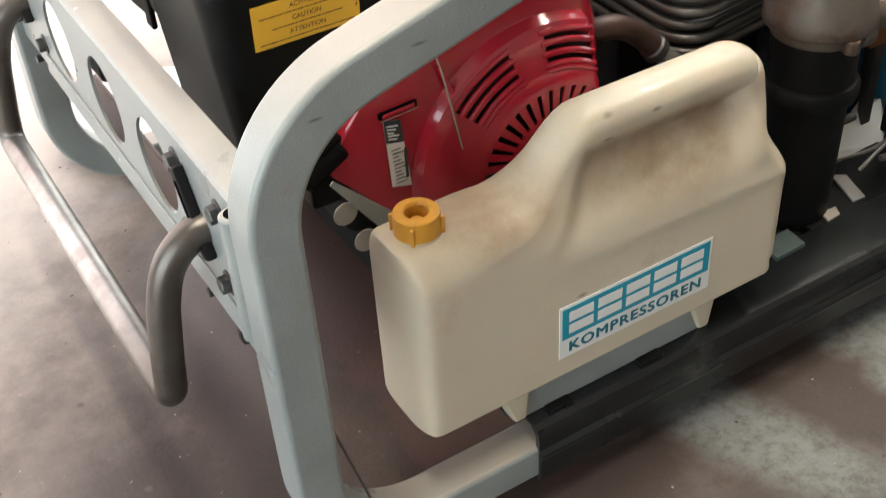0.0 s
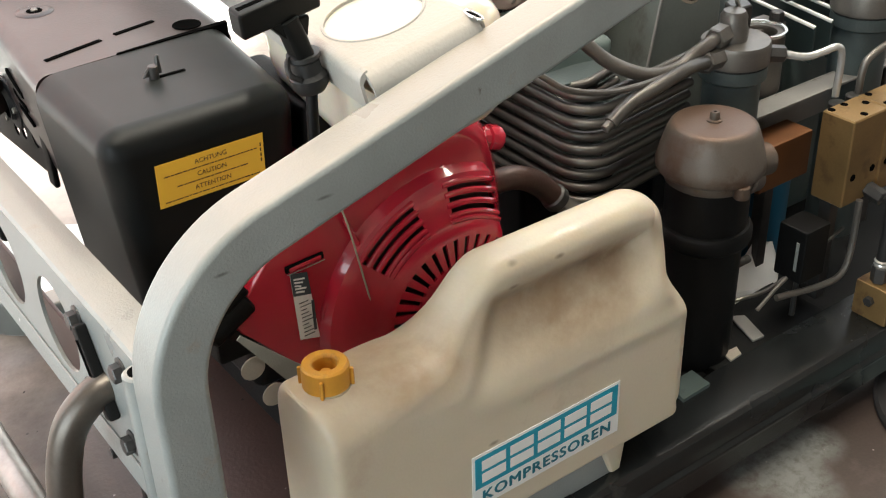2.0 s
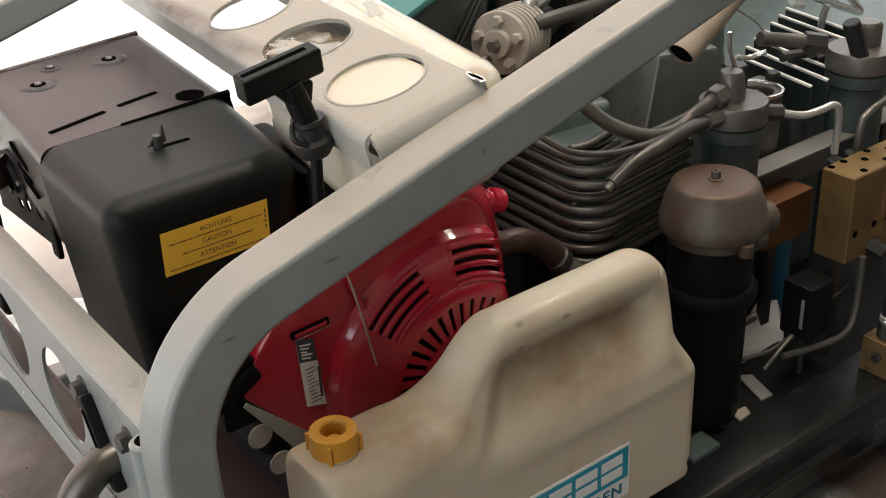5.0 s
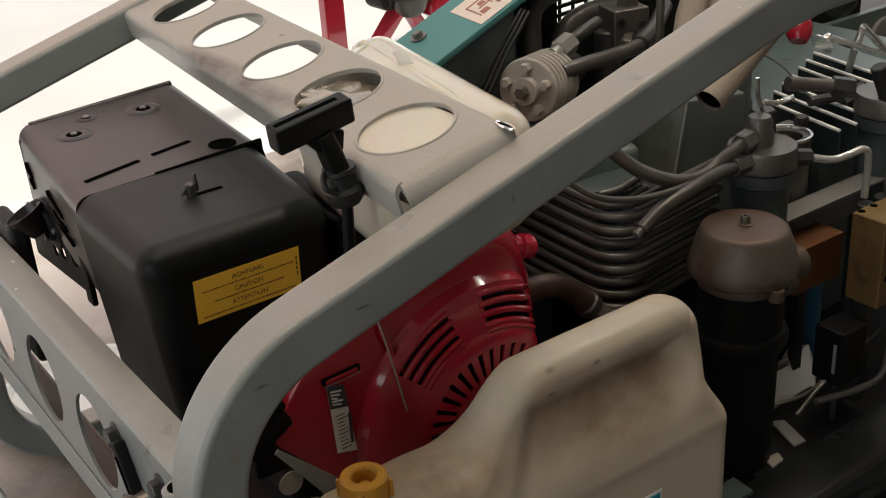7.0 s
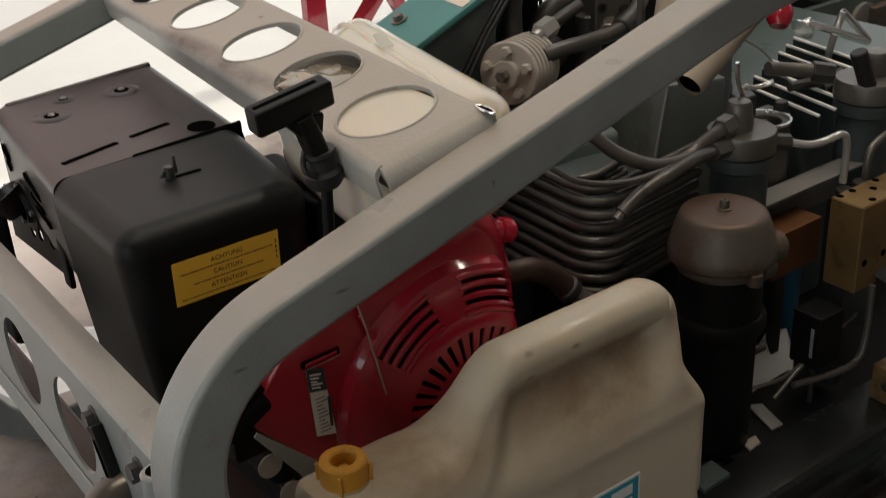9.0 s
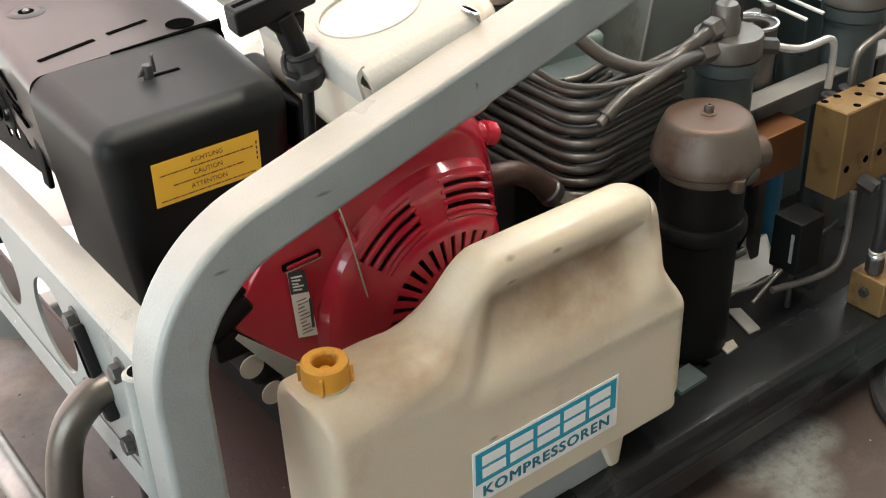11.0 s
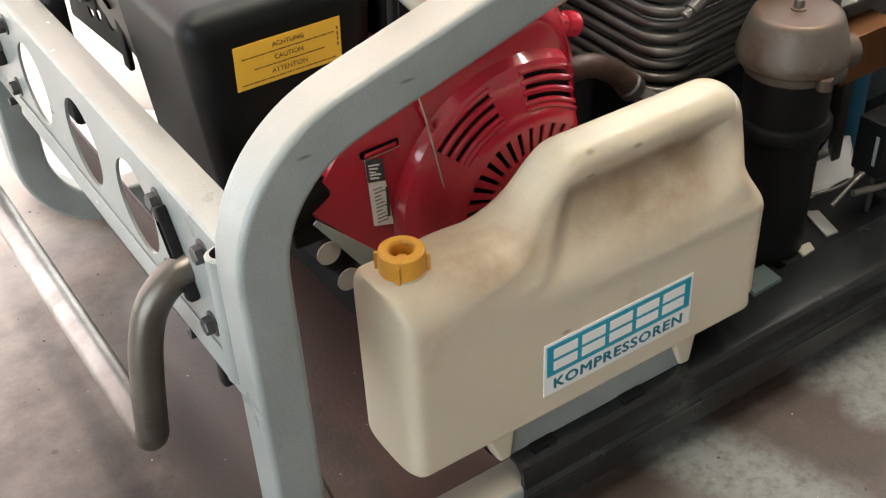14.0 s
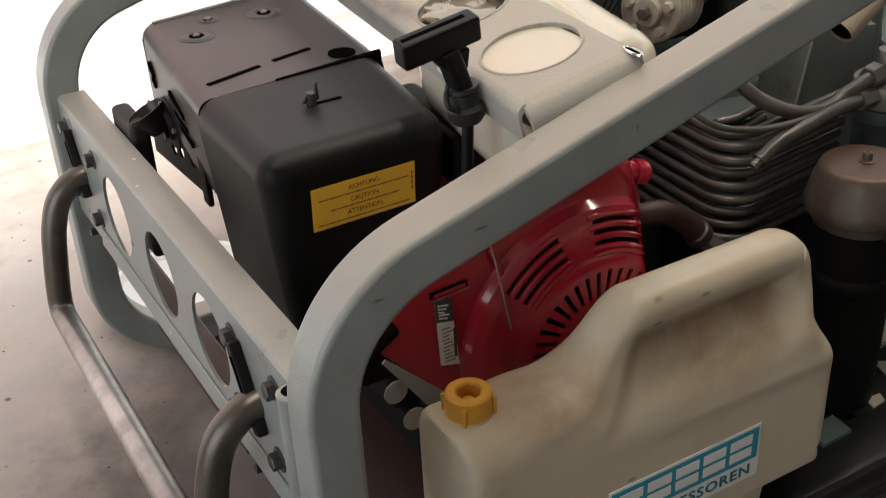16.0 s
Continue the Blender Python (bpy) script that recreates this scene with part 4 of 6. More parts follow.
bmesh.ops.scale(bm, vec=(1.35, 1.35, 1.25), verts=bm.verts, space=Matrix.Translation((-wx, -wy, -wz)))
part("wing_nut", bm, DARKSTEEL, cover, "rusty wing nut")
# yellow label


def on_label(x, z, dy=0.0):
    t = (z - 0.40) / (FZ - 0.40)
    y = 1.012 + (0.995 - 1.012) * t - 0.0008 - dy
    return (x, y, z)


def label_box(x0, x1, z0, z1, dy, material, name, parent):
    pts = []
    for d in (dy, dy - 0.0006):
        pts += [on_label(x0, z0, d), on_label(x1, z0, d), on_label(x1, z1, d), on_label(x0, z1, d)]
    return part(name, hexa(pts), material, parent, smooth=False)


warn = label_box(0.376, 0.497, 0.5545, 0.6045, 0.0006, YELLOW, "warning_label", cover)
tagged(warn, "yellow warning label with small brown print")
tilt = Matrix.Rotation(-math.atan2(0.017, 0.245), 4, "X")
for body, z in (("ACHTUNG", 0.5960), ("CAUTION", 0.5815), ("ATTENTION", 0.5668)):
    x, y, zz = on_label(0.4365, z, 0.0008)
    part("lettering", text_bm(body, 0.0074, Matrix.Translation((x, y, zz)) @ tilt @ pose(0, 0, 0, 90, 0, 0), 0.0002), BROWNINK, warn, smooth=False)
for z, x0, x1 in ((0.5888, 0.384, 0.489), (0.5743, 0.397, 0.478), (0.5595, 0.382, 0.490)):
    x = x0
    k = 0
    while x < x1:
        w = (0.0065, 0.0030, 0.0085, 0.0045, 0.0025)[k % 5]
        label_box(x, min(x + w, x1), z - 0.0006, z + 0.0006, 0.0009, BROWNINK, "print_bar", warn)
        x += w + 0.0010
        k += 1
for k in range(4):
    label_box(0.4925, 0.4940, 0.572 + 0.006 * k, 0.576 + 0.006 * k, 0.0009, BROWNINK, "print_bar", warn)

# muffler heat shield: folded black sheet behind the cover
RZ = 0.646
bm = moulded([(0.352, 1.192, 0.50), (0.585, 1.212, 0.50), (0.605, 1.520, 0.52), (0.362, 1.485, 0.52),
              (0.329, 1.192, RZ), (0.575, 1.212, RZ), (0.602, 1.525, RZ), (0.362, 1.488, RZ)], {(4, 7), (5, 6)}, 0.020, 5)
shield = part("heat_shield", bm, SHIELD_BLACK, engine, "black enamelled muffler heat shield with slots and screws", angle=50)
for a, b in (((0.361, 1.234), (0.434, 1.254)), ((0.453, 1.260), (0.507, 1.272))):
    d = Vector((b[0] - a[0], b[1] - a[1], 0))
    m = Matrix.Translation((a[0], a[1], RZ)) @ Matrix.Rotation(math.atan2(d.y, d.x), 4, "Z")
    part("slot", box((0, -0.0035, -0.001), (d.length, 0.0035, 0.0012), 0.0005, 1, None, m), HOLE, shield)
part("gap", hexa([(0.430, 1.1955, 0.60), (0.570, 1.203, 0.60), (0.573, 1.213, 0.60), (0.430, 1.1985, 0.60),
                  (0.430, 1.1955, RZ + 0.0026), (0.570, 1.203, RZ + 0.0026), (0.573, 1.213, RZ + 0.0026), (0.430, 1.1985, RZ + 0.0026)]), HOLE, shield)
part("notch", turned([(0, 0), (0.017, 0), (0.017, 0.001), (0, 0.001)], Matrix.Translation((0.532, 1.233, RZ + 0.0004)), 24), HOLE, shield)
for x, y, r in ((0.409, 1.402, 0.016), (0.515, 1.434, 0.016), (0.444, 1.455, 0.010)):
    part("dimple", turned([(r * 1.45, 0.0), (r * 1.15, 0.0016), (r * 0.98, 0.0019), (r * 0.62, 0.0007), (0, 0.0004)], Matrix.Translation((x, y, RZ + 0.0004)), 28), SHIELD_BLACK, shield, angle=80)
    # dark disc paints the shade in the dimple's middle
    part("pit_shade", turned([(0, 0.0), (r * 0.62, 0.0), (r * 0.60, 0.0012), (0, 0.0012)], Matrix.Translation((x, y, RZ + 0.0004)), 24), HOLE, shield)
    part("screw", turned([(0, 0), (0.0046, 0), (0.0046, 0.0030), (0.003, 0.0042), (0, 0.0046)], Matrix.Translation((x, y, RZ)), 14), ZINC, shield)
part("rolled_edge", rod_bm((0.380, 1.489, RZ - 0.002), (0.592, 1.521, RZ - 0.002), 0.0045, 10), SHIELD_BLACK, shield)
part("rolled_edge", rod_bm((0.365, 1.483, RZ - 0.016), (0.366, 1.480, 0.535), 0.0045, 10), SHIELD_BLACK, shield)
# exhaust outlet with its deflector on the end of the shield
bm = turned([(0.034, 0), (0.036, 0.002), (0.034, 0.004), (0.022, 0.005), (0.020, 0.010), (0.017, 0.010), (0.017, 0.002)], along((0.356, 1.395, 0.543), (0.33, 1.395, 0.541)), 24)
part("exhaust_flange", bm, BLACK, shield, "sooty exhaust flange")
for k in range(3):
    q = radians(60 + 120 * k)
    part("flange_bolt", hex_bm((0.353, 1.395 + 0.027 * math.cos(q), 0.543 + 0.027 * math.sin(q)), (0.347, 1.395 + 0.027 * math.cos(q), 0.543 + 0.027 * math.sin(q)), 0.004), ZINC, shield)
bm = turned([(0.013, 0), (0.018, 0.010), (0.0255, 0.028), (0.0275, 0.034), (0.0262, 0.034), (0.0240, 0.028), (0.0165, 0.010), (0, 0.004)], along((0.343, 1.404, 0.532), (0.327, 1.412, 0.566)), 28)
part("deflector", bm, SHIELD_BLACK, shield, "bent sheet exhaust deflector")


def shield_side(y, z, out):
    """A place on the shield's end face."""
    f, g = (y - 1.21) / 0.275, (z - 0.50) / 0.146
    near = 0.352 - 0.023 * g
    return (near + (0.362 - near) * f - out, y, z)


for y0, z0, y1, z1 in ((1.348, 0.599, 1.282, 0.590), (1.335, 0.578, 1.286, 0.571), (1.326, 0.562, 1.279, 0.554), (1.461, 0.600, 1.440, 0.590), (1.452, 0.582, 1.440, 0.576)):
    part("vent_slot", hexa([shield_side(y, z + dz, d) for dz in (0.0, 0.007) for y, z, d in ((y0, z0, 0.004), (y1, z1, 0.004), (y1, z1, -0.002), (y0, z0, -0.002))]), HOLE, shield, smooth=False)
bm = plate_holes(0.22, 0.075, 0.003, [(0.05, 0.052, 0.011), (0.095, 0.046, 0.010), (0.125, 0.040, 0.010)], 18)
for v in bm.verts:
    if v.co.y < 0.01:
        v.co.y += 0.030 * (1 - min(1.0, abs(v.co.x - 0.06) / 0.16))
bmesh.ops.transform(bm, matrix=Matrix.Translation((0.355, 1.275, 0.466)) @ Matrix(((0, 0, 1, 0), (1, 0, 0, 0), (0, 1, 0, 0), (0, 0, 0, 1))), verts=bm.verts)
part("side_bracket", bm, BLACK, shield, "dark bracket with holes")
part("bracket_foot", box((0.350, 1.268, 0.474), (0.358, 1.290, 0.545), 0.0038), BLACK, shield)

# fan housing: red shell seen from the side of the pull starter
FC = Vector((0.697, 0.95, 0.333))
outline = [(0.417, 0.398), (0.424, 0.424), (0.452, 0.458), (0.50, 0.515), (0.56, 0.548), (0.64, 0.565), (0.705, 0.574), (0.750, 0.566), (0.786, 0.534), (0.799, 0.492), (0.806, 0.455), (0.810, 0.40), (0.80, 0.34),
           (0.80, 0.25), (0.78, 0.16), (0.70, 0.13), (0.58, 0.16), (0.52, 0.28), (0.442, 0.372)]
for _ in range(3):  # round the corners of the outline
    outline = [(p[0] + (q[0] - p[0]) * f, p[1] + (q[1] - p[1]) * f) for p, q in zip(outline, outline[1:] + outline[:1]) for f in (0.25, 0.75)]
bm = bmesh.new()
loops = [[bm.verts.new((x + 0.02, 1.14, z + 0.012)) for x, z in outline]]
m_ = len(outline)
inward = []
for k in range(m_):
    p, q = outline[k - 1], outline[(k + 1) % m_]
    d = Vector((q[0] - p[0], q[1] - p[1])).normalized()
    inward.append((d.y, -d.x))
SD = 0.042
round_at = lambda x: 0.008 + 0.024 * max(0.0, min(1.0, (x - 0.50) / 0.14))
for a in (0, 15, 30, 45, 60, 75, 90):
    s_, c_ = math.sin(radians(a)), math.cos(radians(a))
    loops.append([bm.verts.new((x + n[0] * round_at(x) * (1 - c_), 0.968 + SD * (1 - s_), z + n[1] * round_at(x) * (1 - c_))) for (x, z), n in zip(outline, inward)])
for l0, l1 in zip(loops, loops[1:]):
    for k in range(m_):
        j = (k + 1) % m_
        bm.faces.new((l0[k], l0[j], l1[j], l1[k]))
bm.faces.new(loops[0][::-1])
mid = bm.verts.new((0.635, 0.968, 0.365))
for k in range(m_):
    bm.faces.new((loops[-1][k], loops[-1][(k + 1) % m_], mid))
bmesh.ops.recalc_face_normals(bm, faces=bm.faces[:])
housing = part("fan_housing", bm, RED, engine, "glossy red enamelled fan housing", angle=50)


# recoil cover with ring slits and arc vents, open through to dark backing discs
def wrapped(p):
    """The cover turns away towards the block past a certain line."""
    over = p.x - 0.764
    if over <= 0:
        return p
    return Vector((0.764 + 0.018 * (1 - math.exp(-over / 0.018)), p.y + 0.95 * over, p.z))


def recoil():
    bm = bmesh.new()
    rings = [0.0, 0.022, 0.030, 0.052, 0.063, 0.097, 0.107, 0.114, 0.1192, 0.1265, 0.1317, 0.139, 0.1442, 0.1515, 0.1567, 0.168, 0.175]
    lift = [0.030, 0.030, 0.026, 0.026, 0.0285, 0.0285, 0.026, 0.022, 0.020, 0.018, 0.016, 0.0145, 0.0125, 0.011, 0.009, 0.004, -0.012]
    n = 144
    turn = [2 * math.pi * (k // 4 + (0.0, 0.4, 0.6, 0.8)[k % 4]) / 36 for k in range(n)]
    rows = []
    for r, h in zip(rings, lift):
        rows.append([bm.verts.new((FC.x + r * math.cos(turn[k]), 0.958 - h, FC.z + r * math.sin(turn[k]))) for k in range(n)] if r else [bm.verts.new((FC.x, 0.958 - h, FC.z))])
    for i in range(len(rings) - 1):
        for k in range(n):
            j = (k + 1) % n
            deg = 360.0 * (k + 0.5) / n
            cut = False
            if i == 4 and k % 4 == 0:
                cut = True
            if i in (7, 9, 11, 13) and (108 < deg < 139 or 54 < deg < 91):
                cut = True
            if cut:
                continue
            if i == 0:
                bm.faces.new((rows[0][0], rows[1][k], rows[1][j]))
            else:
                bm.faces.new((rows[i][k], rows[i + 1][k], rows[i + 1][j], rows[i][j]))
    for v in bm.verts:
        v.co = wrapped(v.co)
    bmesh.ops.recalc_face_normals(bm, faces=bm.faces[:])
    bmesh.ops.solidify(bm, geom=bm.faces[:], thickness=0.003)
    return bm


rec = part("recoil_cover", recoil(), RED, engine, "red recoil starter cover with radial slits and arc vents", angle=40)
for r, h in ((0.1166, 0.0222), (0.1229, 0.0203), (0.1354, 0.0166), (0.1479, 0.0131), (0.1595, 0.0092)):
    for a0, a1 in ((53, 92), (107, 140)):
        pts = [wrapped(Vector((FC.x + r * math.cos(radians(a0 + (a1 - a0) * k / 12)), 0.958 - h + 0.0030, FC.z + r * math.sin(radians(a0 + (a1 - a0) * k / 12))))) for k in range(13)]
        part("vent_bar", sweep(pts, circle(0.0036, 10)), RED, rec, "rounded red bar between the vents")
# flat discs whose near-black red gives the shade behind the slits
part("vent_shade_disc", turned([(0, 0), (0.070, 0), (0.070, 0.003), (0, 0.003)], along((FC.x, 0.964, FC.z), (FC.x, 0.90, FC.z)), 48), VENT, rec)
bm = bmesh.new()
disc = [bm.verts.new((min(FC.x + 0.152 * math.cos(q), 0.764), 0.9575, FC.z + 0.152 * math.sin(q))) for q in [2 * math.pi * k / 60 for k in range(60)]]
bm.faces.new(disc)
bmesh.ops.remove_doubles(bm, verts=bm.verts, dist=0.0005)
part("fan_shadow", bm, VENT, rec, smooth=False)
boss = along((0.563, 0.970, 0.372), (0.563, 0.90, 0.372))
part("cord_boss", turned([(0.036, -0.004), (0.036, 0.004), (0.0335, 0.0065), (0.030, 0.0060), (0.027, 0.002), (0.010, 0.0005), (0, 0.0)], boss, 40), RED, engine, "round red boss with a raised rim", angle=60)
# filler neck and red cap at the top right of the housing
part("filler_neck", turned([(0, 0), (0.013, 0), (0.013, 0.014), (0.0165, 0.016), (0.0165, 0.030), (0.0145, 0.034), (0.008, 0.036), (0, 0.036)], along((0.772, 0.990, 0.514), (0.810, 0.988, 0.503)), 10), RED, engine, "red plug")
# data label and switch slot on the red side
bm = hexa([(0.498, 0.9655, 0.356), (0.523, 0.9655, 0.349), (0.523, 0.9665, 0.349), (0.498, 0.9665, 0.356), (0.494, 0.9655, 0.445), (0.515, 0.9655, 0.440), (0.515, 0.9665, 0.440), (0.494, 0.9665, 0.445)])
lab = part("data_label", bm, WHITE, engine, "small white and black data label", smooth=False)
bm = hexa([(0.4952, 0.9648, 0.416), (0.5175, 0.9648, 0.411), (0.5175, 0.9655, 0.411), (0.4952, 0.9655, 0.416), (0.494, 0.9648, 0.4455), (0.515, 0.9648, 0.4405), (0.515, 0.9655, 0.4405), (0.494, 0.9655, 0.4455)])
dark = part("dark_field", bm, INK, lab, smooth=False)
for k in range(5):
    x0 = 0.4970 + 0.0003 * k
    part("print_bar", hexa([(x0, 0.9643, 0.4365 - 0.0042 * k), (x0 + 0.014 - 0.003 * (k % 3), 0.9643, 0.4335 - 0.0042 * k), (x0 + 0.014 - 0.003 * (k % 3), 0.9648, 0.4335 - 0.0042 * k), (x0, 0.9648, 0.4365 - 0.0042 * k),
                            (x0, 0.9643, 0.4385 - 0.0042 * k), (x0 + 0.014 - 0.003 * (k % 3), 0.9643, 0.4355 - 0.0042 * k), (x0 + 0.014 - 0.003 * (k % 3), 0.9648, 0.4355 - 0.0042 * k), (x0, 0.9648, 0.4385 - 0.0042 * k)]), WHITE, dark, smooth=False)
for k in range(10):
    x0 = 0.5015 + 0.0004 * (k % 3) - 0.0003 * k + 0.002
    part("print_bar", box((x0, 0.9650, 0.3585 + 0.0050 * k), (x0 + 0.014 - 0.0020 * (k % 4), 0.9655, 0.3594 + 0.0050 * k)), INK, lab, smooth=False)
part("barcode_block", box((0.5165, 0.9648, 0.362), (0.5200, 0.9655, 0.402)), INK, lab, smooth=False)
part("switch_slot", hexa([(0.489, 0.964, 0.4475), (0.538, 0.964, 0.4495), (0.538, 0.969, 0.4495), (0.489, 0.969, 0.4475), (0.489, 0.964, 0.456), (0.538, 0.964, 0.458), (0.538, 0.969, 0.458), (0.489, 0.969, 0.456)], 0.002), HOLE, engine)
part("slot_plate", hexa([(0.493, 0.9632, 0.4492), (0.534, 0.9632, 0.4510), (0.534, 0.966, 0.4510), (0.493, 0.966, 0.4492), (0.493, 0.9632, 0.4540), (0.534, 0.9632, 0.4560), (0.534, 0.966, 0.4560), (0.493, 0.966, 0.4540)], 0.001), RED, engine, "red plate in the slot")
part("slot_rim", pipe([(0.490, 0.9632, 0.4470), (0.514, 0.9628, 0.4478), (0.538, 0.9632, 0.4490)], 0.0004, 6), ANGLE, engine, "bright lower edge of the switch slot")
part("housing_rib", rod_bm((0.566, 0.962, 0.49), (0.600, 0.955, 0.40), 0.003), RED, engine)
part("starter_cord", pipe([(0.556, 0.95, 0.515), (0.563, 0.946, 0.48), (0.574, 0.944, 0.42), (0.587, 0.94, 0.345)], 0.0012, 6), HIDE, engine, "thin frayed cord")
# block added to keep the gap beside the cover dark
part("dark_filler_block", box((0.560, 1.02, 0.42), (0.612, 1.20, 0.605), 0.012, 3), BLACK, engine, "black block added to hide the red housing")
# dark engine block, ducts and linkage beside and below the housing
part("crankcase", box((0.535, 1.14, 0.160), (0.86, 1.42, 0.40), 0.02, 3), BLACK, engine, "black crankcase")
part("cylinder_block", box((0.465, 1.03, 0.25), (0.58, 1.30, 0.45), 0.02, 3), BLACK, engine)
bm = rod_bm((0.392, 0.985, 0.40), (0.445, 0.985, 0.43), 0.022)
box((0.40, 0.97, 0.36), (0.45, 1.03, 0.40), 0.006, 2, bm)
rod_bm((0.41, 0.975, 0.432), (0.44, 0.975, 0.45), 0.012, 16, 0, bm)
part("carburettor", bm, BLACK, engine, "dark sooty carburettor")
bm = hexa([(0.448, 0.900, 0.358), (0.470, 0.900, 0.368), (0.470, 0.902, 0.368), (0.448, 0.902, 0.358),
           (0.394, 0.900, 0.439), (0.398, 0.900, 0.443), (0.398, 0.902, 0.443), (0.394, 0.902, 0.439)])
part("air_vane", bm, GREY, engine, "pale pointed sheet metal air vane", smooth=False)
for x, z in ((0.409, 0.394), (0.429, 0.350)):
    part("pale_disc", rod_bm((x, 0.904, z), (x, 0.906, z), 0.014, 28), BEAM_GREY, engine, "pale round disc")

# pull starter handle in its boot
hy = 0.885
th = thing("starter_handle", (0.497, hy, 0.56), "black plastic T-shaped pull starter handle in a rubber boot", "pull handle")
TC = Vector((0.4700, hy, 0.7765))
m = Matrix.Translation(TC) @ Matrix.Rotation(radians(-9), 4, "Y") @ Matrix.Rotation(radians(8), 4, "X")
bm = box((-0.0410, -0.011, -0.0130), (0.0410, 0.011, 0.0130), 0.0035, 3, None, m)
grip = part("grip", bm, BOX_BLACK, th, "black plastic grip", angle=50)
part("grip_slot", box((-0.037, -0.003, 0.0121), (0.030, 0.003, 0.0134), 0.0005, 1, None, m), HOLE, grip)
bm = sweep([(0.478, hy, 0.765), (0.4855, hy, 0.745), (0.493, hy, 0.722)], rounded_rect(0.018, 0.026, 0.005, 3), up=(0, 1, 0))
part("stem", bm, BOX_BLACK, th)
part("stem_shoulder", hexa([(0.475, hy - 0.008, 0.746), (0.497, hy - 0.008, 0.744), (0.497, hy + 0.008, 0.744), (0.475, hy + 0.008, 0.746),
                            (0.458, hy - 0.009, 0.763), (0.500, hy - 0.009, 0.765), (0.500, hy + 0.009, 0.765), (0.458, hy + 0.009, 0.763)], 0.003), BOX_BLACK, th)
part("boot", turned([(0, 0.0), (0.014, 0.0), (0.0175, 0.005), (0.018, 0.015), (0.0145, 0.019), (0.0135, 0.031), (0.0165, 0.034), (0.016, 0.038), (0.011, 0.039), (0, 0.037)], along((0.4985, hy, 0.690), (0.493, hy, 0.728)), 28), RUBBER, th, "black rubber boot")
part("guide_tube", rod_bm((0.492, hy, 0.56), (0.4985, hy, 0.692), 0.0058), BLACK, th)
part("boot_strap", pipe([(0.483, hy - 0.010, 0.706), (0.473, hy - 0.008, 0.714), (0.477, hy, 0.724), (0.489, hy + 0.008, 0.722)], 0.0028, 8), RUBBER, th)

# ---- fuel tank of milky plastic under the beam ----
tank = thing("fuel_tank", (0.66, 1.03, 0.58), "milky beige plastic fuel tank under the holed beam", "fuel tank")
bm = hexa([(0.530, 0.835, 0.590), (0.750, 0.890, 0.580), (0.84, 1.335, 0.580), (0.590, 1.15, 0.580),
           (0.515, 0.825, 0.725), (0.738, 0.872, 0.729), (0.826, 1.335, 0.726), (0.560, 1.13, 0.726)], 0.044, 9)
part("shell", bm, TANK, tank, "milky plastic shell with moulded ridges", angle=60)
part("saddle", hexa([(0.522, 0.812, 0.700), (0.622, 0.812, 0.700), (0.622, 0.985, 0.700), (0.522, 0.985, 0.700), (0.522, 0.812, 0.7290), (0.622, 0.812, 0.7510), (0.622, 0.985, 0.7510), (0.522, 0.985, 0.7290)], 0.004, 3), TANK, tank)
for k in range(2):
    a, b = Vector((0.682 + 0.020 * k, 0.930, 0.7185 - 0.002 * k)), Vector((0.757 + 0.020 * k, 1.27, 0.7165 - 0.002 * k))
    dip = Vector((0, 0, 0.012))
    part("ridge", pipe([a - dip, a.lerp(b, 0.12), a.lerp(b, 0.5), a.lerp(b, 0.88), b - dip], 0.0105, 16), TANK, tank)
part("tie_tag", hexa([(0.716, 1.110, 0.727), (0.734, 1.108, 0.727), (0.735, 1.111, 0.727), (0.717, 1.113, 0.727), (0.714, 1.122, 0.742), (0.728, 1.124, 0.744), (0.729, 1.126, 0.743), (0.715, 1.124, 0.741)], 0.0004, 1), WHITE, tank, "white cable tie")
bag = bmesh.new()
bmesh.ops.create_icosphere(bag, subdivisions=4, radius=1)
for v in bag.verts:
    k = 1 + 0.35 * noise.noise(v.co * 2.1) + 0.3 * abs(noise.noise(v.co * 3.5)) + 0.12 * noise.noise(v.co * 9.0)
    v.co = Vector((0.592 + 0.040 * v.co.x * k, 1.045 + 0.042 * v.co.y * k, 0.732 + 0.009 * v.co.z * k))
fb = ob_from("film_bag", bag, CLEARBAG, smooth=True, angle=26)
tagged(fb, "crumpled glossy plastic film on the tank under the beam", "plastic film")
fb.location = (0, 0, 0)


# ---- compressor block: cylinders, cooling coils, separators ----
block = thing("compressor_block", (1.1, 1.25, 0.116), "dark finned compressor block with cooling coils", "compressor")
part("crankcase", box((0.98, 1.14, 0.116), (1.26, 1.50, 0.34), 0.02, 3), BLACK, block, "black crankcase")


def coil_ring(z, x0, y0, x1, y1, r, rad):
    pts = [(x0, y1, z + 0.012), (x0, y0, z), (x1, y0 + 0.02, z + 0.006)]
    return sweep(rounded(pts, [rad], 6.0), circle(r, 12))


for k in range(9):
    z = 0.353 + 0.0190 * k
    part("cooling_coil", coil_ring(z, 0.950 + 0.001 * (k % 2), 0.986 + 0.002 * (k % 3), 1.16, 1.46, 0.0072, 0.048), COIL, block, "dark bronze cooling pipe")
for k in range(2):
    z = 0.465 + 0.0210 * k
    part("inner_coil", coil_ring(z, 0.985, 1.06, 1.09, 1.40, 0.0066, 0.05), COIL, block)
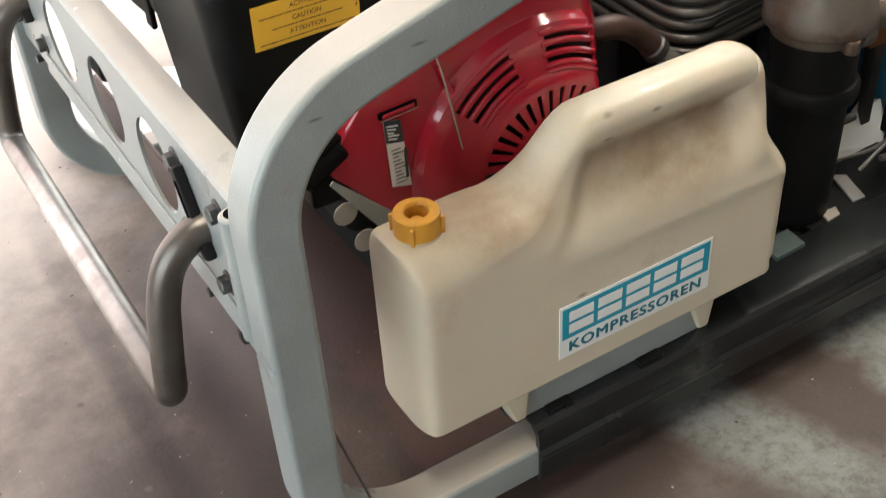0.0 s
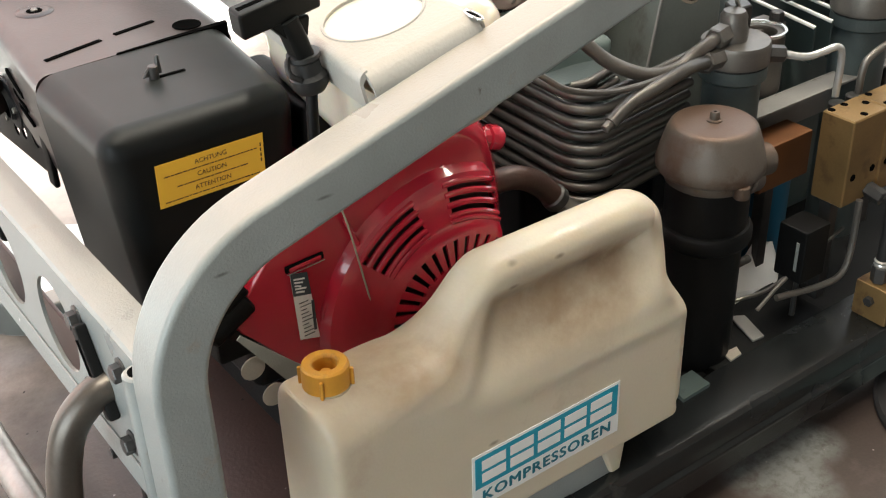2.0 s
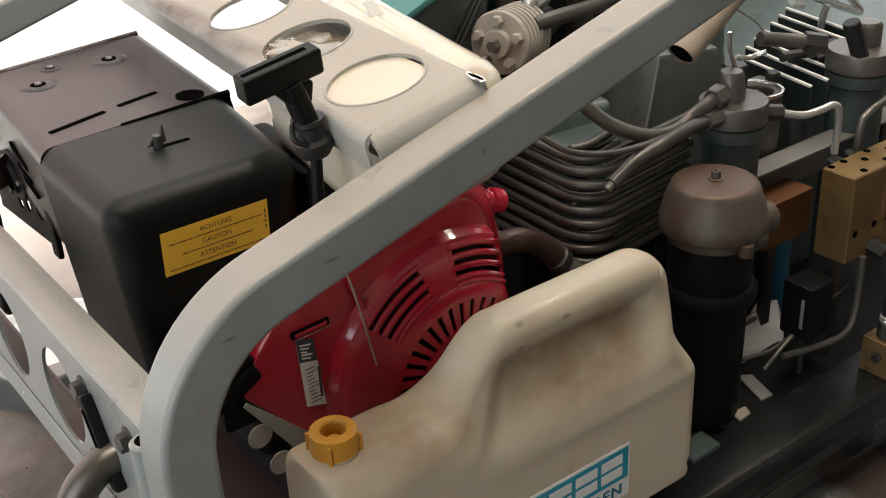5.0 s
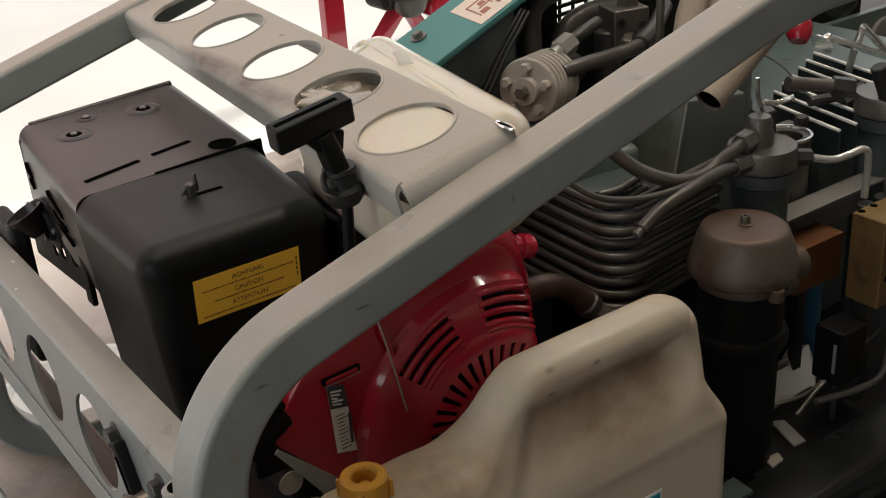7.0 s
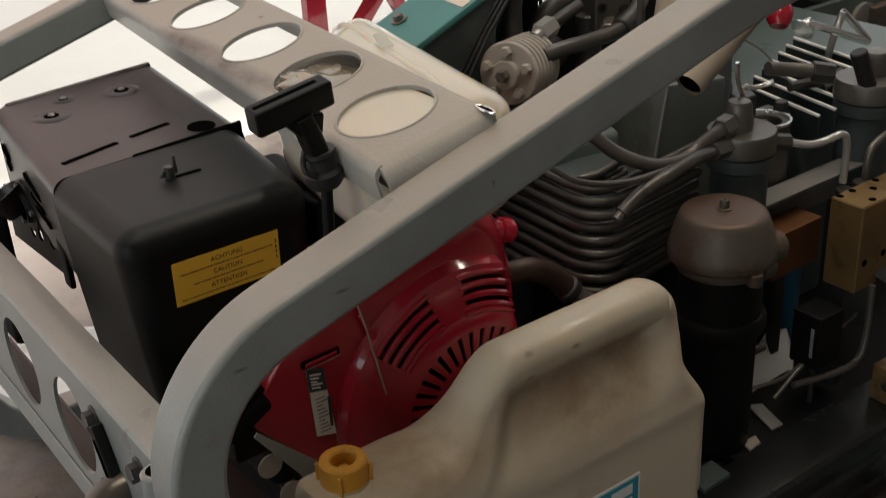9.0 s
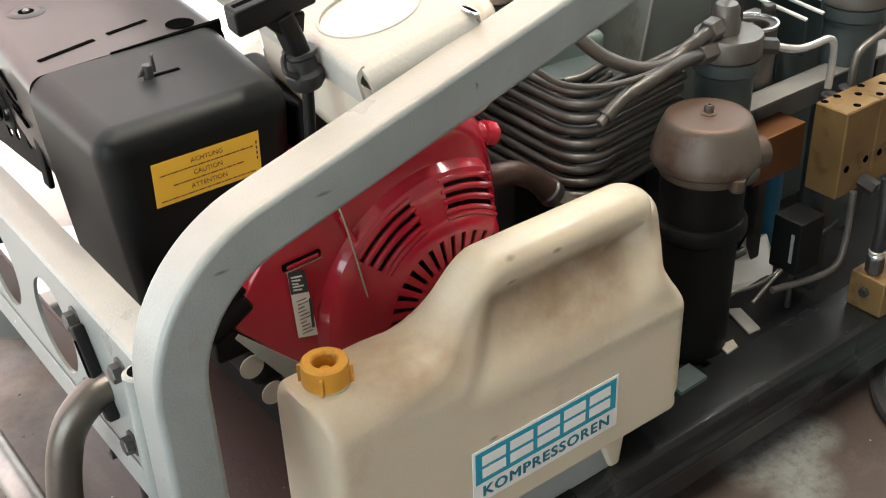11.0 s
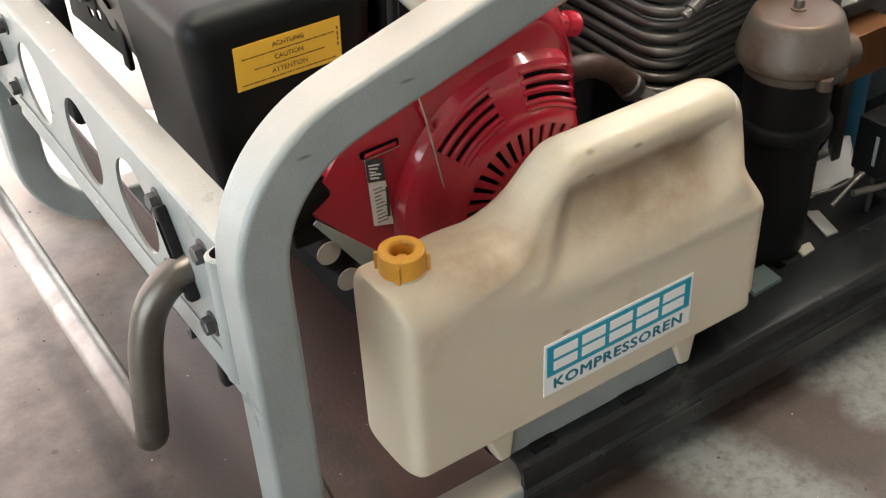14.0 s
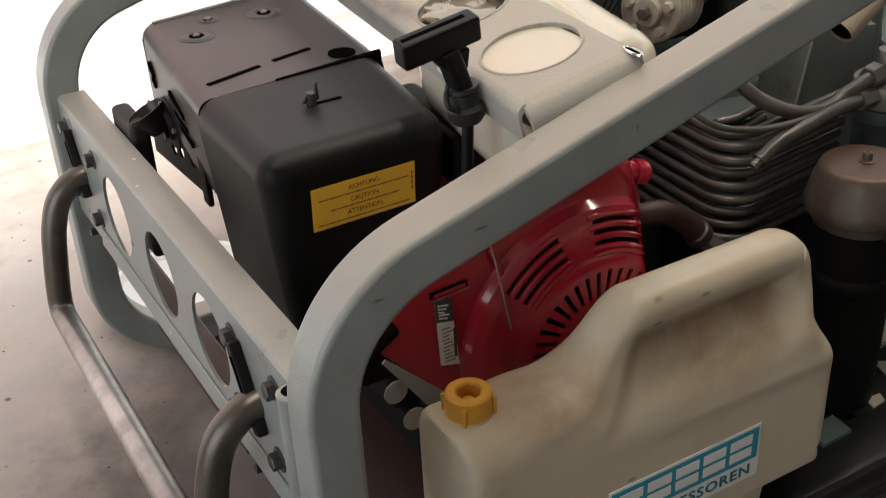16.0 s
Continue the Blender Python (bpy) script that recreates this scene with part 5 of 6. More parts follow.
part("cylinder", hexa([(0.995, 1.10, 0.34), (1.085, 1.09, 0.34), (1.11, 1.30, 0.34), (0.995, 1.30, 0.34),
                       (1.005, 1.13, 0.520), (1.115, 1.11, 0.520), (1.14, 1.30, 0.520), (1.005, 1.30, 0.520)], 0.012, 3), DKTEAL, block, "grey-green cylinder casing")
for k in range(4):
    z = 0.40 + 0.030 * k
    part("cooling_fin", hexa([(0.985, 1.075, z), (1.085, 1.07, z), (1.085, 1.12, z), (0.985, 1.12, z), (0.985, 1.075, z + 0.004), (1.085, 1.07, z + 0.004), (1.085, 1.12, z + 0.004), (0.985, 1.12, z + 0.004)], 0.001, 1), SLATE, block)
# rusty intake elbow behind the engine housing
bm = pipe([(0.780, 1.03, 0.41), (0.795, 1.00, 0.437), (0.825, 0.985, 0.445), (0.862, 0.985, 0.425), (0.892, 0.98, 0.394)], 0.0155, 18)
elbow = part("intake_elbow", bm, RUST, block, "rusty brown intake elbow")
part("clamp", rod_bm((0.886, 0.981, 0.401), (0.897, 0.979, 0.388), 0.018, 24), DARKSTEEL, elbow, "hose clamp")
part("union", hex_bm((0.897, 0.979, 0.388), (0.922, 0.968, 0.367), 0.013), ZINC, elbow)


# separator towers with heads, unions and pipes
def separator(x, y, z0, z1, r, label):
    t = thing("separator_tower", (x, y, z0), label, "separator")
    part("body", turned([(0, 0), (r * 0.82, 0), (r * 0.86, 0.006), (r * 0.86, z1 - z0 - 0.055), (r, z1 - z0 - 0.05), (r, z1 - z0 - 0.032), (0, z1 - z0 - 0.032)], Matrix.Translation((x, y, z0)), 36), SLATE, t, "blue-grey cast body")
    part("seal", turned([(r * 0.97, 0), (r * 0.97, 0.004)], Matrix.Translation((x, y, z1 - 0.0325)), 36), RUBBER, t)
    part("head", turned([(0, 0), (r * 1.02, 0), (r * 1.04, 0.002), (r * 1.04, 0.026), (r, 0.031), (0, 0.031)], Matrix.Translation((x, y, z1 - 0.029)), 36), ALU, t, "cast aluminium head")
    return t


s1 = separator(1.222, 0.985, 0.12, 0.524, 0.047, "blue-grey separator tower with an aluminium head")
hx, hyy, hz = 1.222, 0.985, 0.526
part("top_fitting", turned([(0, 0), (0.021, 0), (0.021, 0.018), (0.019, 0.022), (0.019, 0.034), (0.015, 0.041), (0, 0.043)], Matrix.Translation((hx - 0.004, hyy + 0.004, hz)), 20), ALU, s1, "screwed pipe fitting")
part("union_nut", hex_bm((hx - 0.026, hyy, hz + 0.014), (hx - 0.048, hyy - 0.003, hz + 0.012), 0.016), ALU, s1)
part("union_nut", hex_bm((hx - 0.046, hyy - 0.012, hz - 0.012), (hx - 0.080, hyy - 0.018, hz - 0.008), 0.014), ALU, s1)
part("union_nut", hex_bm((hx + 0.036, hyy - 0.028, hz - 0.022), (hx + 0.056, hyy - 0.042, hz - 0.024), 0.012), DARKSTEEL, s1)
part("side_bolt", hex_bm((hx + 0.035, hyy + 0.03, hz + 0.002), (hx + 0.035, hyy + 0.03, hz + 0.035), 0.019), DARKSTEEL, s1)
# upper pipes
part("pipe", pipe([(hx - 0.046, hyy - 0.003, hz + 0.012), (hx - 0.09, hyy - 0.008, hz + 0.004), (1.10, 0.98, 0.515), (1.05, 0.985, 0.520), (1.00, 1.0, 0.545), (0.97, 1.02, 0.575)], 0.0095, 14), ALU, s1, "grey steel pipe")
part("pipe", pipe([(hx - 0.078, hyy - 0.018, hz - 0.008), (1.095, 0.957, 0.524), (1.04, 0.95, 0.520), (0.99, 0.95, 0.510), (0.955, 0.95, 0.492)], 0.0095, 14), COIL, s1, "dark steel pipe")
part("pipe_tip", rod_bm((0.957, 0.95, 0.493), (0.945, 0.95, 0.486), 0.0065, 12), ALU, s1)
part("pipe", pipe([(1.165, 0.98, 0.495), (1.10, 0.965, 0.520), (1.02, 0.955, 0.526), (0.949, 0.95, 0.536), (0.882, 0.95, 0.558), (0.837, 0.955, 0.590)], 0.0042, 10), ALU, s1, "thin pipe")
part("pipe", pipe([(hx + 0.054, hyy - 0.041, hz - 0.024), (hx + 0.080, hyy - 0.058, hz - 0.030), (hx + 0.105, hyy - 0.066, hz - 0.028), (hx + 0.130, hyy - 0.073, hz - 0.024), (hx + 0.139, hyy - 0.076, hz - 0.040), (hx + 0.139, hyy - 0.076, hz - 0.10)], 0.0055, 12), CHROME, s1, "bright bent pipe")
# open cast cup beside it
cup = thing("cast_cup", (1.338, 1.035, 0.40), "grey cast housing with an open bore", "housing")
part("cup", turned([(0, 0), (0.034, 0), (0.036, 0.004), (0.036, 0.088), (0.034, 0.092), (0.024, 0.092), (0.022, 0.088), (0.022, 0.05), (0, 0.05)], Matrix.Translation((1.338, 1.035, 0.402)), 32), ALU, cup)
part("lug", rod_bm((1.390, 1.05, 0.42), (1.390, 1.05, 0.508), 0.011, 6), DARKSTEEL, cup)
part("flange", box((1.30, 1.045, 0.480), (1.41, 1.09, 0.488), 0.003), ALU, cup)
s2 = separator(1.512, 0.985, 0.12, 0.530, 0.049, "blue-grey second separator tower with a black hose stub")
part("top_fitting", turned([(0, 0), (0.022, 0), (0.022, 0.03), (0.018, 0.036), (0, 0.038)], Matrix.Translation((1.530, 0.99, 0.532)), 22), ALU, s2)
part("hose_stub", rod_bm((1.482, 0.965, 0.528), (1.462, 0.975, 0.585), 0.013, 16), RUBBER, s2, "black hose stub")
part("union_nut", hex_bm((1.455, 1.01, 0.545), (1.43, 1.03, 0.55), 0.016), DARKSTEEL, s2)
part("pipe", pipe([(1.43, 1.03, 0.55), (1.395, 1.05, 0.556), (1.365, 1.06, 0.562)], 0.011, 12), ALU, s2)
part("bright_pipe", pipe([(1.575, 1.15, 0.571), (1.65, 1.148, 0.540), (1.728, 1.145, 0.508), (1.738, 1.145, 0.508), (1.715, 1.148, 0.530), (1.668, 1.15, 0.570)], 0.0068, 10), BRIGHT, s2, "bright thin pipe bent to a V")
part("cone_nut", turned([(0, 0), (0.021, 0), (0.020, 0.003), (0.010, 0.009), (0.006, 0.022), (0, 0.024)], along((1.561, 1.15, 0.562), (1.584, 1.15, 0.577)), 24), BRIGHT, s2)
part("pipe_feed", pipe([(1.668, 1.15, 0.570), (1.66, 1.16, 0.52), (1.66, 1.17, 0.46)], 0.0065, 10), CHROME, s2)
part("pipe", pipe([(1.56, 0.93, 0.492), (1.49, 0.910, 0.482), (1.430, 0.905, 0.472), (1.412, 0.905, 0.455), (1.410, 0.905, 0.40)], 0.0055, 12), ALU, s2, "bent thin pipe")

# finned cylinder behind the towers
head = thing("finned_cylinder", (1.5, 1.3, 0.116), "pale green-grey finned compressor cylinder", "cylinder")
part("core", box((1.44, 1.06, 0.116), (1.98, 1.60, 0.462), 0.02), DKTEAL, head)
for k in range(7):
    x, y1 = 1.397 + 0.0395 * k, 1.155 + 0.018 * k
    g = 0.2 * (y1 - 0.985)
    fin = part("cooling_fin", hexa([(x, 0.985, 0.44), (x + 0.004, 0.985, 0.44), (x + g + 0.004, y1, 0.44), (x + g, y1, 0.44),
                                    (x, 0.985, 0.498), (x + 0.004, 0.985, 0.498), (x + g + 0.004, y1, 0.498), (x + g, y1, 0.498)], 0.001, 1), FIN, head, "thin dark green cooling fin with a bright edge")
    # white strip: the edge's reflection of daylight put into its colour
    part("fin_glint", hexa([(x - 0.001, 0.986, 0.495), (x + 0.005, 0.986, 0.495), (x + g + 0.005, y1, 0.495), (x + g - 0.001, y1, 0.495),
                            (x - 0.001, 0.986, 0.4995), (x + 0.005, 0.986, 0.4995), (x + g + 0.005, y1, 0.4995), (x + g - 0.001, y1, 0.4995)], 0.001, 1), WHITE, fin, "white strip for daylight reflected on the edge")
part("back_panel", box((1.52, 1.60, 0.116), (2.56, 1.62, 0.385), 0.004), DKTEAL, head, "grey-green sheet panel")
# sheet added as a dark ground behind the cylinder
part("black_backing", box((1.66, 1.625, 0.116), (2.34, 1.645, 0.74), 0.004), BLACK, head, "black sheet added behind the cylinder")
part("round_cover", turned([(0, 0), (0.045, 0), (0.045, 0.010), (0.042, 0.012), (0, 0.012)], along((2.392, 1.60, 0.318), (2.392, 1.50, 0.318)), 32), ANGLE, head, "pale round cover")
part("end_block", box((2.404, 1.572, 0.20), (2.50, 1.60, 0.352), 0.006), DOME, head, "brown cast end block")

part("casing", hexa([(1.104, 1.072, 0.30), (1.290, 1.075, 0.30), (1.34, 1.30, 0.30), (1.160, 1.26, 0.30),
                     (1.170, 1.078, 0.580), (1.300, 1.082, 0.560), (1.36, 1.30, 0.560), (1.225, 1.26, 0.520)], 0.006, 2), CASING, head, "grey-green sheet casing with a slanting edge")
part("casing_edge", rod_bm((1.128, 1.072, 0.41), (1.168, 1.076, 0.580), 0.0022, 8), ANGLE, head, "pale edge of the casing")
part("slanted_barrel", turned([(0, 0), (0.044, 0.0), (0.046, 0.004), (0.046, 0.120), (0.040, 0.126), (0.040, 0.140), (0, 0.142)], along((1.300, 1.130, 0.470), (1.330, 1.160, 0.60)), 32), SLATE, head, "dark cast barrel")
# pale edges and a wire about the first tower's head
part("head_rim", turned([(0.034, 0.0), (0.038, 0.0), (0.038, 0.004), (0.034, 0.004)], Matrix.Translation((1.338, 1.035, 0.494)), 32), BRIGHT, head, "bright rim")
part("torn_gasket", pipe([(1.262, 1.028, 0.548), (1.285, 1.040, 0.556), (1.312, 1.035, 0.552), (1.330, 1.020, 0.560)], 0.0042, 8), BRIGHT, head, "pale torn gasket edge")
part("white_wire", pipe([(1.222, 1.00, 0.618), (1.226, 1.00, 0.590), (1.240, 1.00, 0.562)], 0.0032, 8), BRIGHT, head, "white wire")
part("feed_casting", turned([(0, 0), (0.030, 0), (0.034, 0.004), (0.034, 0.070), (0.030, 0.078), (0.030, 0.100), (0.026, 0.106), (0, 0.108)], along((1.36, 1.16, 0.44), (1.385, 1.19, 0.60)), 26), SLATE, head, "dark cast feed housing")
# bright ring added for the crescent of light on the casting's edge
part("casting_glint", turned([(0.031, 0.0), (0.0355, 0.0), (0.0355, 0.004), (0.031, 0.004)], along((1.374, 1.177, 0.526), (1.385, 1.19, 0.60)), 26), BRIGHT, head)
part("thin_wire", pipe([(1.40, 1.14, 0.585), (1.43, 1.12, 0.560), (1.45, 1.10, 0.525), (1.47, 1.085, 0.505)], 0.0022, 6), ANGLE, head, "thin grey wire")
part("fin_bolt", hex_bm((1.50, 1.055, 0.505), (1.525, 1.035, 0.520), 0.015), DARKSTEEL, head)
part("fin_pipe", pipe([(1.44, 1.075, 0.512), (1.48, 1.062, 0.512), (1.51, 1.050, 0.510)], 0.008, 10), DARKSTEEL, head)
# tan sleeve over a hose under the rail
slv = thing("hose_sleeve", (1.15, 1.1, 0.56), "tan cloth sleeve round a hose", "hose sleeve")
part("sleeve", turned([(0.018, 0), (0.020, 0.004), (0.024, 0.10), (0.028, 0.20), (0.022, 0.20), (0.016, 0.004)], along((1.092, 0.97, 0.624), (1.247, 0.985, 0.722)), 22), HIDE, slv)
part("dark_bore", rod_bm((1.094, 0.9702, 0.6253), (1.098, 0.9706, 0.628), 0.0165, 20), HOLE, slv)

# ---- final filter: bronze dome on a black housing ----
filt = thing("filter_housing", (1.078, 0.888, 0.116), "bronze-domed black filter housing beside the jerrycan", "filter")
fm = Matrix.Translation((1.078, 0.888, 0))
part("ear", rod_bm((1.150, 0.893, 0.392), (1.196, 0.886, 0.390), 0.023, 28, 0.004), DOME, filt, "round cast ear")
part("housing", turned([(0, 0.116), (0.050, 0.116), (0.052, 0.12), (0.053, 0.305), (0.062, 0.312), (0.064, 0.318), (0.064, 0.330), (0.060, 0.336), (0.056, 0.337), (0.056, 0.40), (0, 0.40)], fm, 48), BLACK, filt, "black cylindrical housing with a collar")
part("dome", turned([(0, 0.398), (0.056, 0.398), (0.0590, 0.400), (0.0605, 0.404), (0.0610, 0.411), (0.0690, 0.4150), (0.0712, 0.4190), (0.0712, 0.4280), (0.0695, 0.4345), (0.0640, 0.4560), (0.0585, 0.4710), (0.0560, 0.4765), (0.0520, 0.4795), (0.0470, 0.4805), (0, 0.4812)], fm, 56), DOME, filt, "dusty bronze dome")
for k in range(3):
    a = radians(-100 + 75 * k)
    c = Vector((1.078 + 0.066 * math.cos(a), 0.888 + 0.066 * math.sin(a), 0.413))
    part("clamp_lug", rod_bm(c + Vector((0, 0, -0.014)), c + Vector((0, 0, 0.004)), 0.0105, 16), DOME, filt)
part("vent_nipple", turned([(0, 0.480), (0.010, 0.480), (0.010, 0.4825), (0.0065, 0.4835), (0.0065, 0.491), (0.005, 0.4935), (0.0025, 0.4935), (0.0025, 0.488), (0, 0.488)], fm, 20), DOME, filt, "small brass nipple")
part("outlet", rod_bm((1.12, 0.905, 0.405), (1.165, 0.922, 0.40), 0.022, 22), DOME, filt)
part("drain", rod_bm((1.12, 0.86, 0.26), (1.145, 0.86, 0.26), 0.006), DARKSTEEL, filt)

# ---- brass valve block and its neighbours ----
vb = thing("valve_block", (1.39, 0.87, 0.29), "satin brass valve block with bored holes", "valve block")
part("body", box((1.312, 0.838, 0.288), (1.388, 0.893, 0.424), 0.002, 1), BRASS, vb)
part("body", box((1.3895, 0.838, 0.288), (1.47, 0.893, 0.424), 0.002, 1), BRASS, vb)
for x, y in ((1.322, 0.885), (1.345, 0.848), (1.35, 0.885), (1.378, 0.87), (1.40, 0.85), (1.405, 0.885), (1.435, 0.87), (1.46, 0.85)):
    part("bore", rod_bm((x, y, 0.4235), (x, y, 0.4248), 0.0055, 14, 0.0003), HOLE, vb)
for x, z in ((1.328, 0.333), (1.372, 0.335), (1.405, 0.335), (1.45, 0.333)):
    part("bore", rod_bm((x, 0.8385, z), (x, 0.8370, z), 0.0055, 14, 0.0003), HOLE, vb)
part("knob", hex_bm((1.37, 0.838, 0.302), (1.37, 0.81, 0.296), 0.012), DARKSTEEL, vb)
part("fitting", pipe([(1.37, 0.815, 0.297), (1.40, 0.80, 0.30), (1.43, 0.80, 0.31)], 0.008), DARKSTEEL, vb)
part("support", box((1.32, 0.86, 0.116), (1.34, 0.88, 0.288), 0.002), DARKSTEEL, vb)
ob_ = thing("bronze_block", (1.28, 0.93, 0.28), "orange bronze connection block", "connection block")
part("body", box((1.235, 0.925, 0.30), (1.345, 0.975, 0.372), 0.003), COPPER, ob_)
part("elbow", rod_bm((1.225, 0.93, 0.33), (1.185, 0.915, 0.345), 0.02), ALU, ob_)
part("leg", box((1.27, 0.94, 0.116), (1.29, 0.96, 0.30), 0.002), DARKSTEEL, ob_)
ang = thing("angle_bracket", (1.4, 0.97, 0.36), "grey angle iron bracket", "bracket")
part("top", box((1.245, 0.955, 0.404), (1.62, 0.99, 0.408), 0.001), ANGLE, ang)
part("web", box((1.245, 0.990, 0.345), (1.62, 0.994, 0.408), 0.001), ANGLE, ang)
part("end", box((1.245, 0.955, 0.34), (1.249, 0.99, 0.404), 0.001), ANGLE, ang)
for x in (1.362, 1.402):
    part("socket", rod_bm((x, 0.905, 0.37), (x, 0.905, 0.418), 0.013, 16), DARKSTEEL, ang)
part("support", box((1.56, 0.96, 0.116), (1.58, 0.98, 0.404), 0.002), DARKSTEEL, ang)
# black switch box with a pale strip, and thin pipes below
swb = thing("switch_box", (1.28, 0.85, 0.2), "black switch box on a thin bent pipe", "switch box")
part("body", box((1.238, 0.835, 0.188), (1.292, 0.885, 0.275), 0.004), BLACK, swb)
part("strip", box((1.2368, 0.845, 0.208), (1.238, 0.850, 0.255), 0.0), GREY, swb)
part("post", rod_bm((1.25, 0.85, 0.116), (1.25, 0.85, 0.206), 0.004), DARKSTEEL, swb)
part("pipe", pipe([(1.335, 0.825, 0.30), (1.335, 0.825, 0.22), (1.322, 0.825, 0.182), (1.285, 0.83, 0.173), (1.20, 0.845, 0.178)], 0.005, 10), ALU, swb, "thin bent pipe")
part("pipe", pipe([(1.18, 0.86, 0.158), (1.24, 0.86, 0.19), (1.36, 0.86, 0.23)], 0.003, 8), ALU, swb)
blu = thing("blue_canister", (1.345, 1.016, 0.116), "blue painted canister behind the filter", "canister")
part("body", rod_bm((1.345, 1.016, 0.13), (1.345, 1.016, 0.285), 0.052, 36, 0.006), BLUE, blu)
part("base", rod_bm((1.345, 1.016, 0.116), (1.345, 1.016, 0.132), 0.046, 24), DARKSTEEL, blu)
# brass foot block at the end of the rail with two hoses
fbk = thing("brass_foot_block", (1.31, 0.77, 0.137), "brass block with two hose stubs on the black rail", "connection block")
part("body", box((1.322, 0.742, 0.127), (1.47, 0.80, 0.185), 0.003), BRASS, fbk)
part("side_screw", hex_bm((1.3225, 0.772, 0.160), (1.315, 0.772, 0.160), 0.008), DARKSTEEL, fbk)
for x, y in ((1.340, 0.775), (1.382, 0.768)):
    part("hose_nut", rod_bm((x, y, 0.185), (x, y, 0.212), 0.013, 6), DARKSTEEL, fbk)
    part("ferrule", turned([(0.011, 0), (0.012, 0.003), (0.011, 0.006), (0.012, 0.009), (0.009, 0.012)], Matrix.Translation((x, y, 0.212)), 16), CHROME, fbk)
    part("hose", pipe([(x, y, 0.218), (x + 0.002, y, 0.27), (x + 0.012, y + 0.01, 0.33)], 0.010, 12), RUBBER, fbk, "black rubber hose")
# white sheet added in place of a bright patch between the parts
sht = thing("bright_patch_sheet", (1.24, 0.94, 0.125), "white sheet added where a bright patch shows between the pipes", "plastic sheet")
bm = bmesh.new()
ws = [(1.205, 0.916, 0.121), (1.196, 0.934, 0.138), (1.204, 0.946, 0.163), (1.250, 0.950, 0.175), (1.272, 0.952, 0.194), (1.320, 0.952, 0.178), (1.330, 0.940, 0.134), (1.305, 0.922, 0.121)]
bm.faces.new([bm.verts.new(p) for p in ws])
bmesh.ops.solidify(bm, geom=bm.faces[:], thickness=0.002)
part("sheet", bm, WHITE, sht, smooth=False)
part("wire", pipe([(1.172, 0.92, 0.140), (1.20, 0.905, 0.146), (1.25, 0.90, 0.142), (1.30, 0.90, 0.150)], 0.003, 8), ALU, sht)

# ---- pulley, belt guard and fan grille ----
PC = Vector((0.980, 1.2, 0.613))
pul = thing("drive_pulley", (0.985, 1.23, 0.56), "grey bolted belt pulley with ribbed rim", "pulley")
pm = along(PC, PC + Vector((-0.93, -0.40, 0.09)))
prof = [(0, 0.0), (0.043, 0.0), (0.045, -0.002)]
for k in range(6):
    prof += [(0.045, -0.006 - 0.011 * k), (0.037, -0.008 - 0.011 * k), (0.037, -0.011 - 0.011 * k), (0.045, -0.013 - 0.011 * k)]
prof += [(0.045, -0.074), (0.03, -0.085), (0, -0.085)]
PULLEY = mat("dusty_grey_pulley", (0.46, 0.43, 0.385), 0.6, 0.1, 0.12, 14, 0.2, 300, (0.22, 0.19, 0.16), 0.25, 20)
part("rim", turned(prof, pm, 48), PULLEY, pul, "grey ribbed rim", angle=20)
part("hub", turned([(0, 0), (0.0195, 0), (0.0205, 0.002), (0.0205, 0.009), (0.019, 0.012), (0, 0.012)], pm, 30), PULLEY, pul)
part("hub_bolt", turned([(0, 0.012), (0.0095, 0.012), (0.0095, 0.022), (0.008, 0.024), (0, 0.024)], pm, 6), ZINC, pul)
for k in range(5):
    a = radians(20 + 72 * k)
    q = pm @ Matrix.Translation((0.0315 * math.cos(a), 0.0315 * math.sin(a), 0))
    part("rim_bolt", turned([(0, 0), (0.0078, 0), (0.0078, 0.009), (0.0065, 0.011), (0, 0.011)], q, 6), PULLEY, pul, "hexagon bolt")
part("shaft", rod_bm(PC + Vector((0.070, 0.030, -0.005)), PC + Vector((0.14, 0.062, -0.012)), 0.024), DARKSTEEL, pul)

grd = thing("belt_guard", (1.0, 1.32, 0.45), "teal painted sheet steel belt guard with a pale label", "belt guard")
GX0, GX1, GN, GF = 0.765, 1.17, 1.270, 1.377
gz = lambda x: 0.664 + 0.405 * (x - 0.885)
bm = bmesh.new()
hexa([(GX0, GN, gz(GX0) - 0.012), (GX1, GN, gz(GX1) - 0.012), (GX1, GF, gz(GX1) - 0.002), (GX0, GF, gz(GX0) - 0.002),
      (GX0, GN, gz(GX0)), (GX1, GN, gz(GX1)), (GX1, GF, gz(GX1) + 0.008), (GX0, GF, gz(GX0) + 0.008)], 0.003, 2, bm)
part("cover", bm, TEAL, grd, "teal folded cover")
# side in shade: coloured darker than the teal cover
part("side_sheet", hexa([(GX0, GN + 0.004, 0.38), (1.02, GN + 0.004, 0.40), (1.02, GN + 0.007, 0.40), (GX0, GN + 0.007, 0.38),
                         (GX0, GN + 0.004, gz(GX0) - 0.008), (1.02, GN + 0.004, gz(1.02) - 0.008), (1.02, GN + 0.007, gz(1.02) - 0.008), (GX0, GN + 0.007, gz(GX0) - 0.008)]), SLATE, grd, "side sheet, dark blue-grey for its shade", smooth=False)
part("far_sheet", hexa([(GX0, GF - 0.007, 0.38), (GX1, GF - 0.007, 0.40), (GX1, GF - 0.004, 0.40), (GX0, GF - 0.004, 0.38),
                        (GX0, GF - 0.007, gz(GX0) - 0.004), (GX1, GF - 0.007, gz(GX1) - 0.004), (GX1, GF - 0.004, gz(GX1) - 0.004), (GX0, GF - 0.004, gz(GX0) - 0.004)]), TEAL, grd, smooth=False)


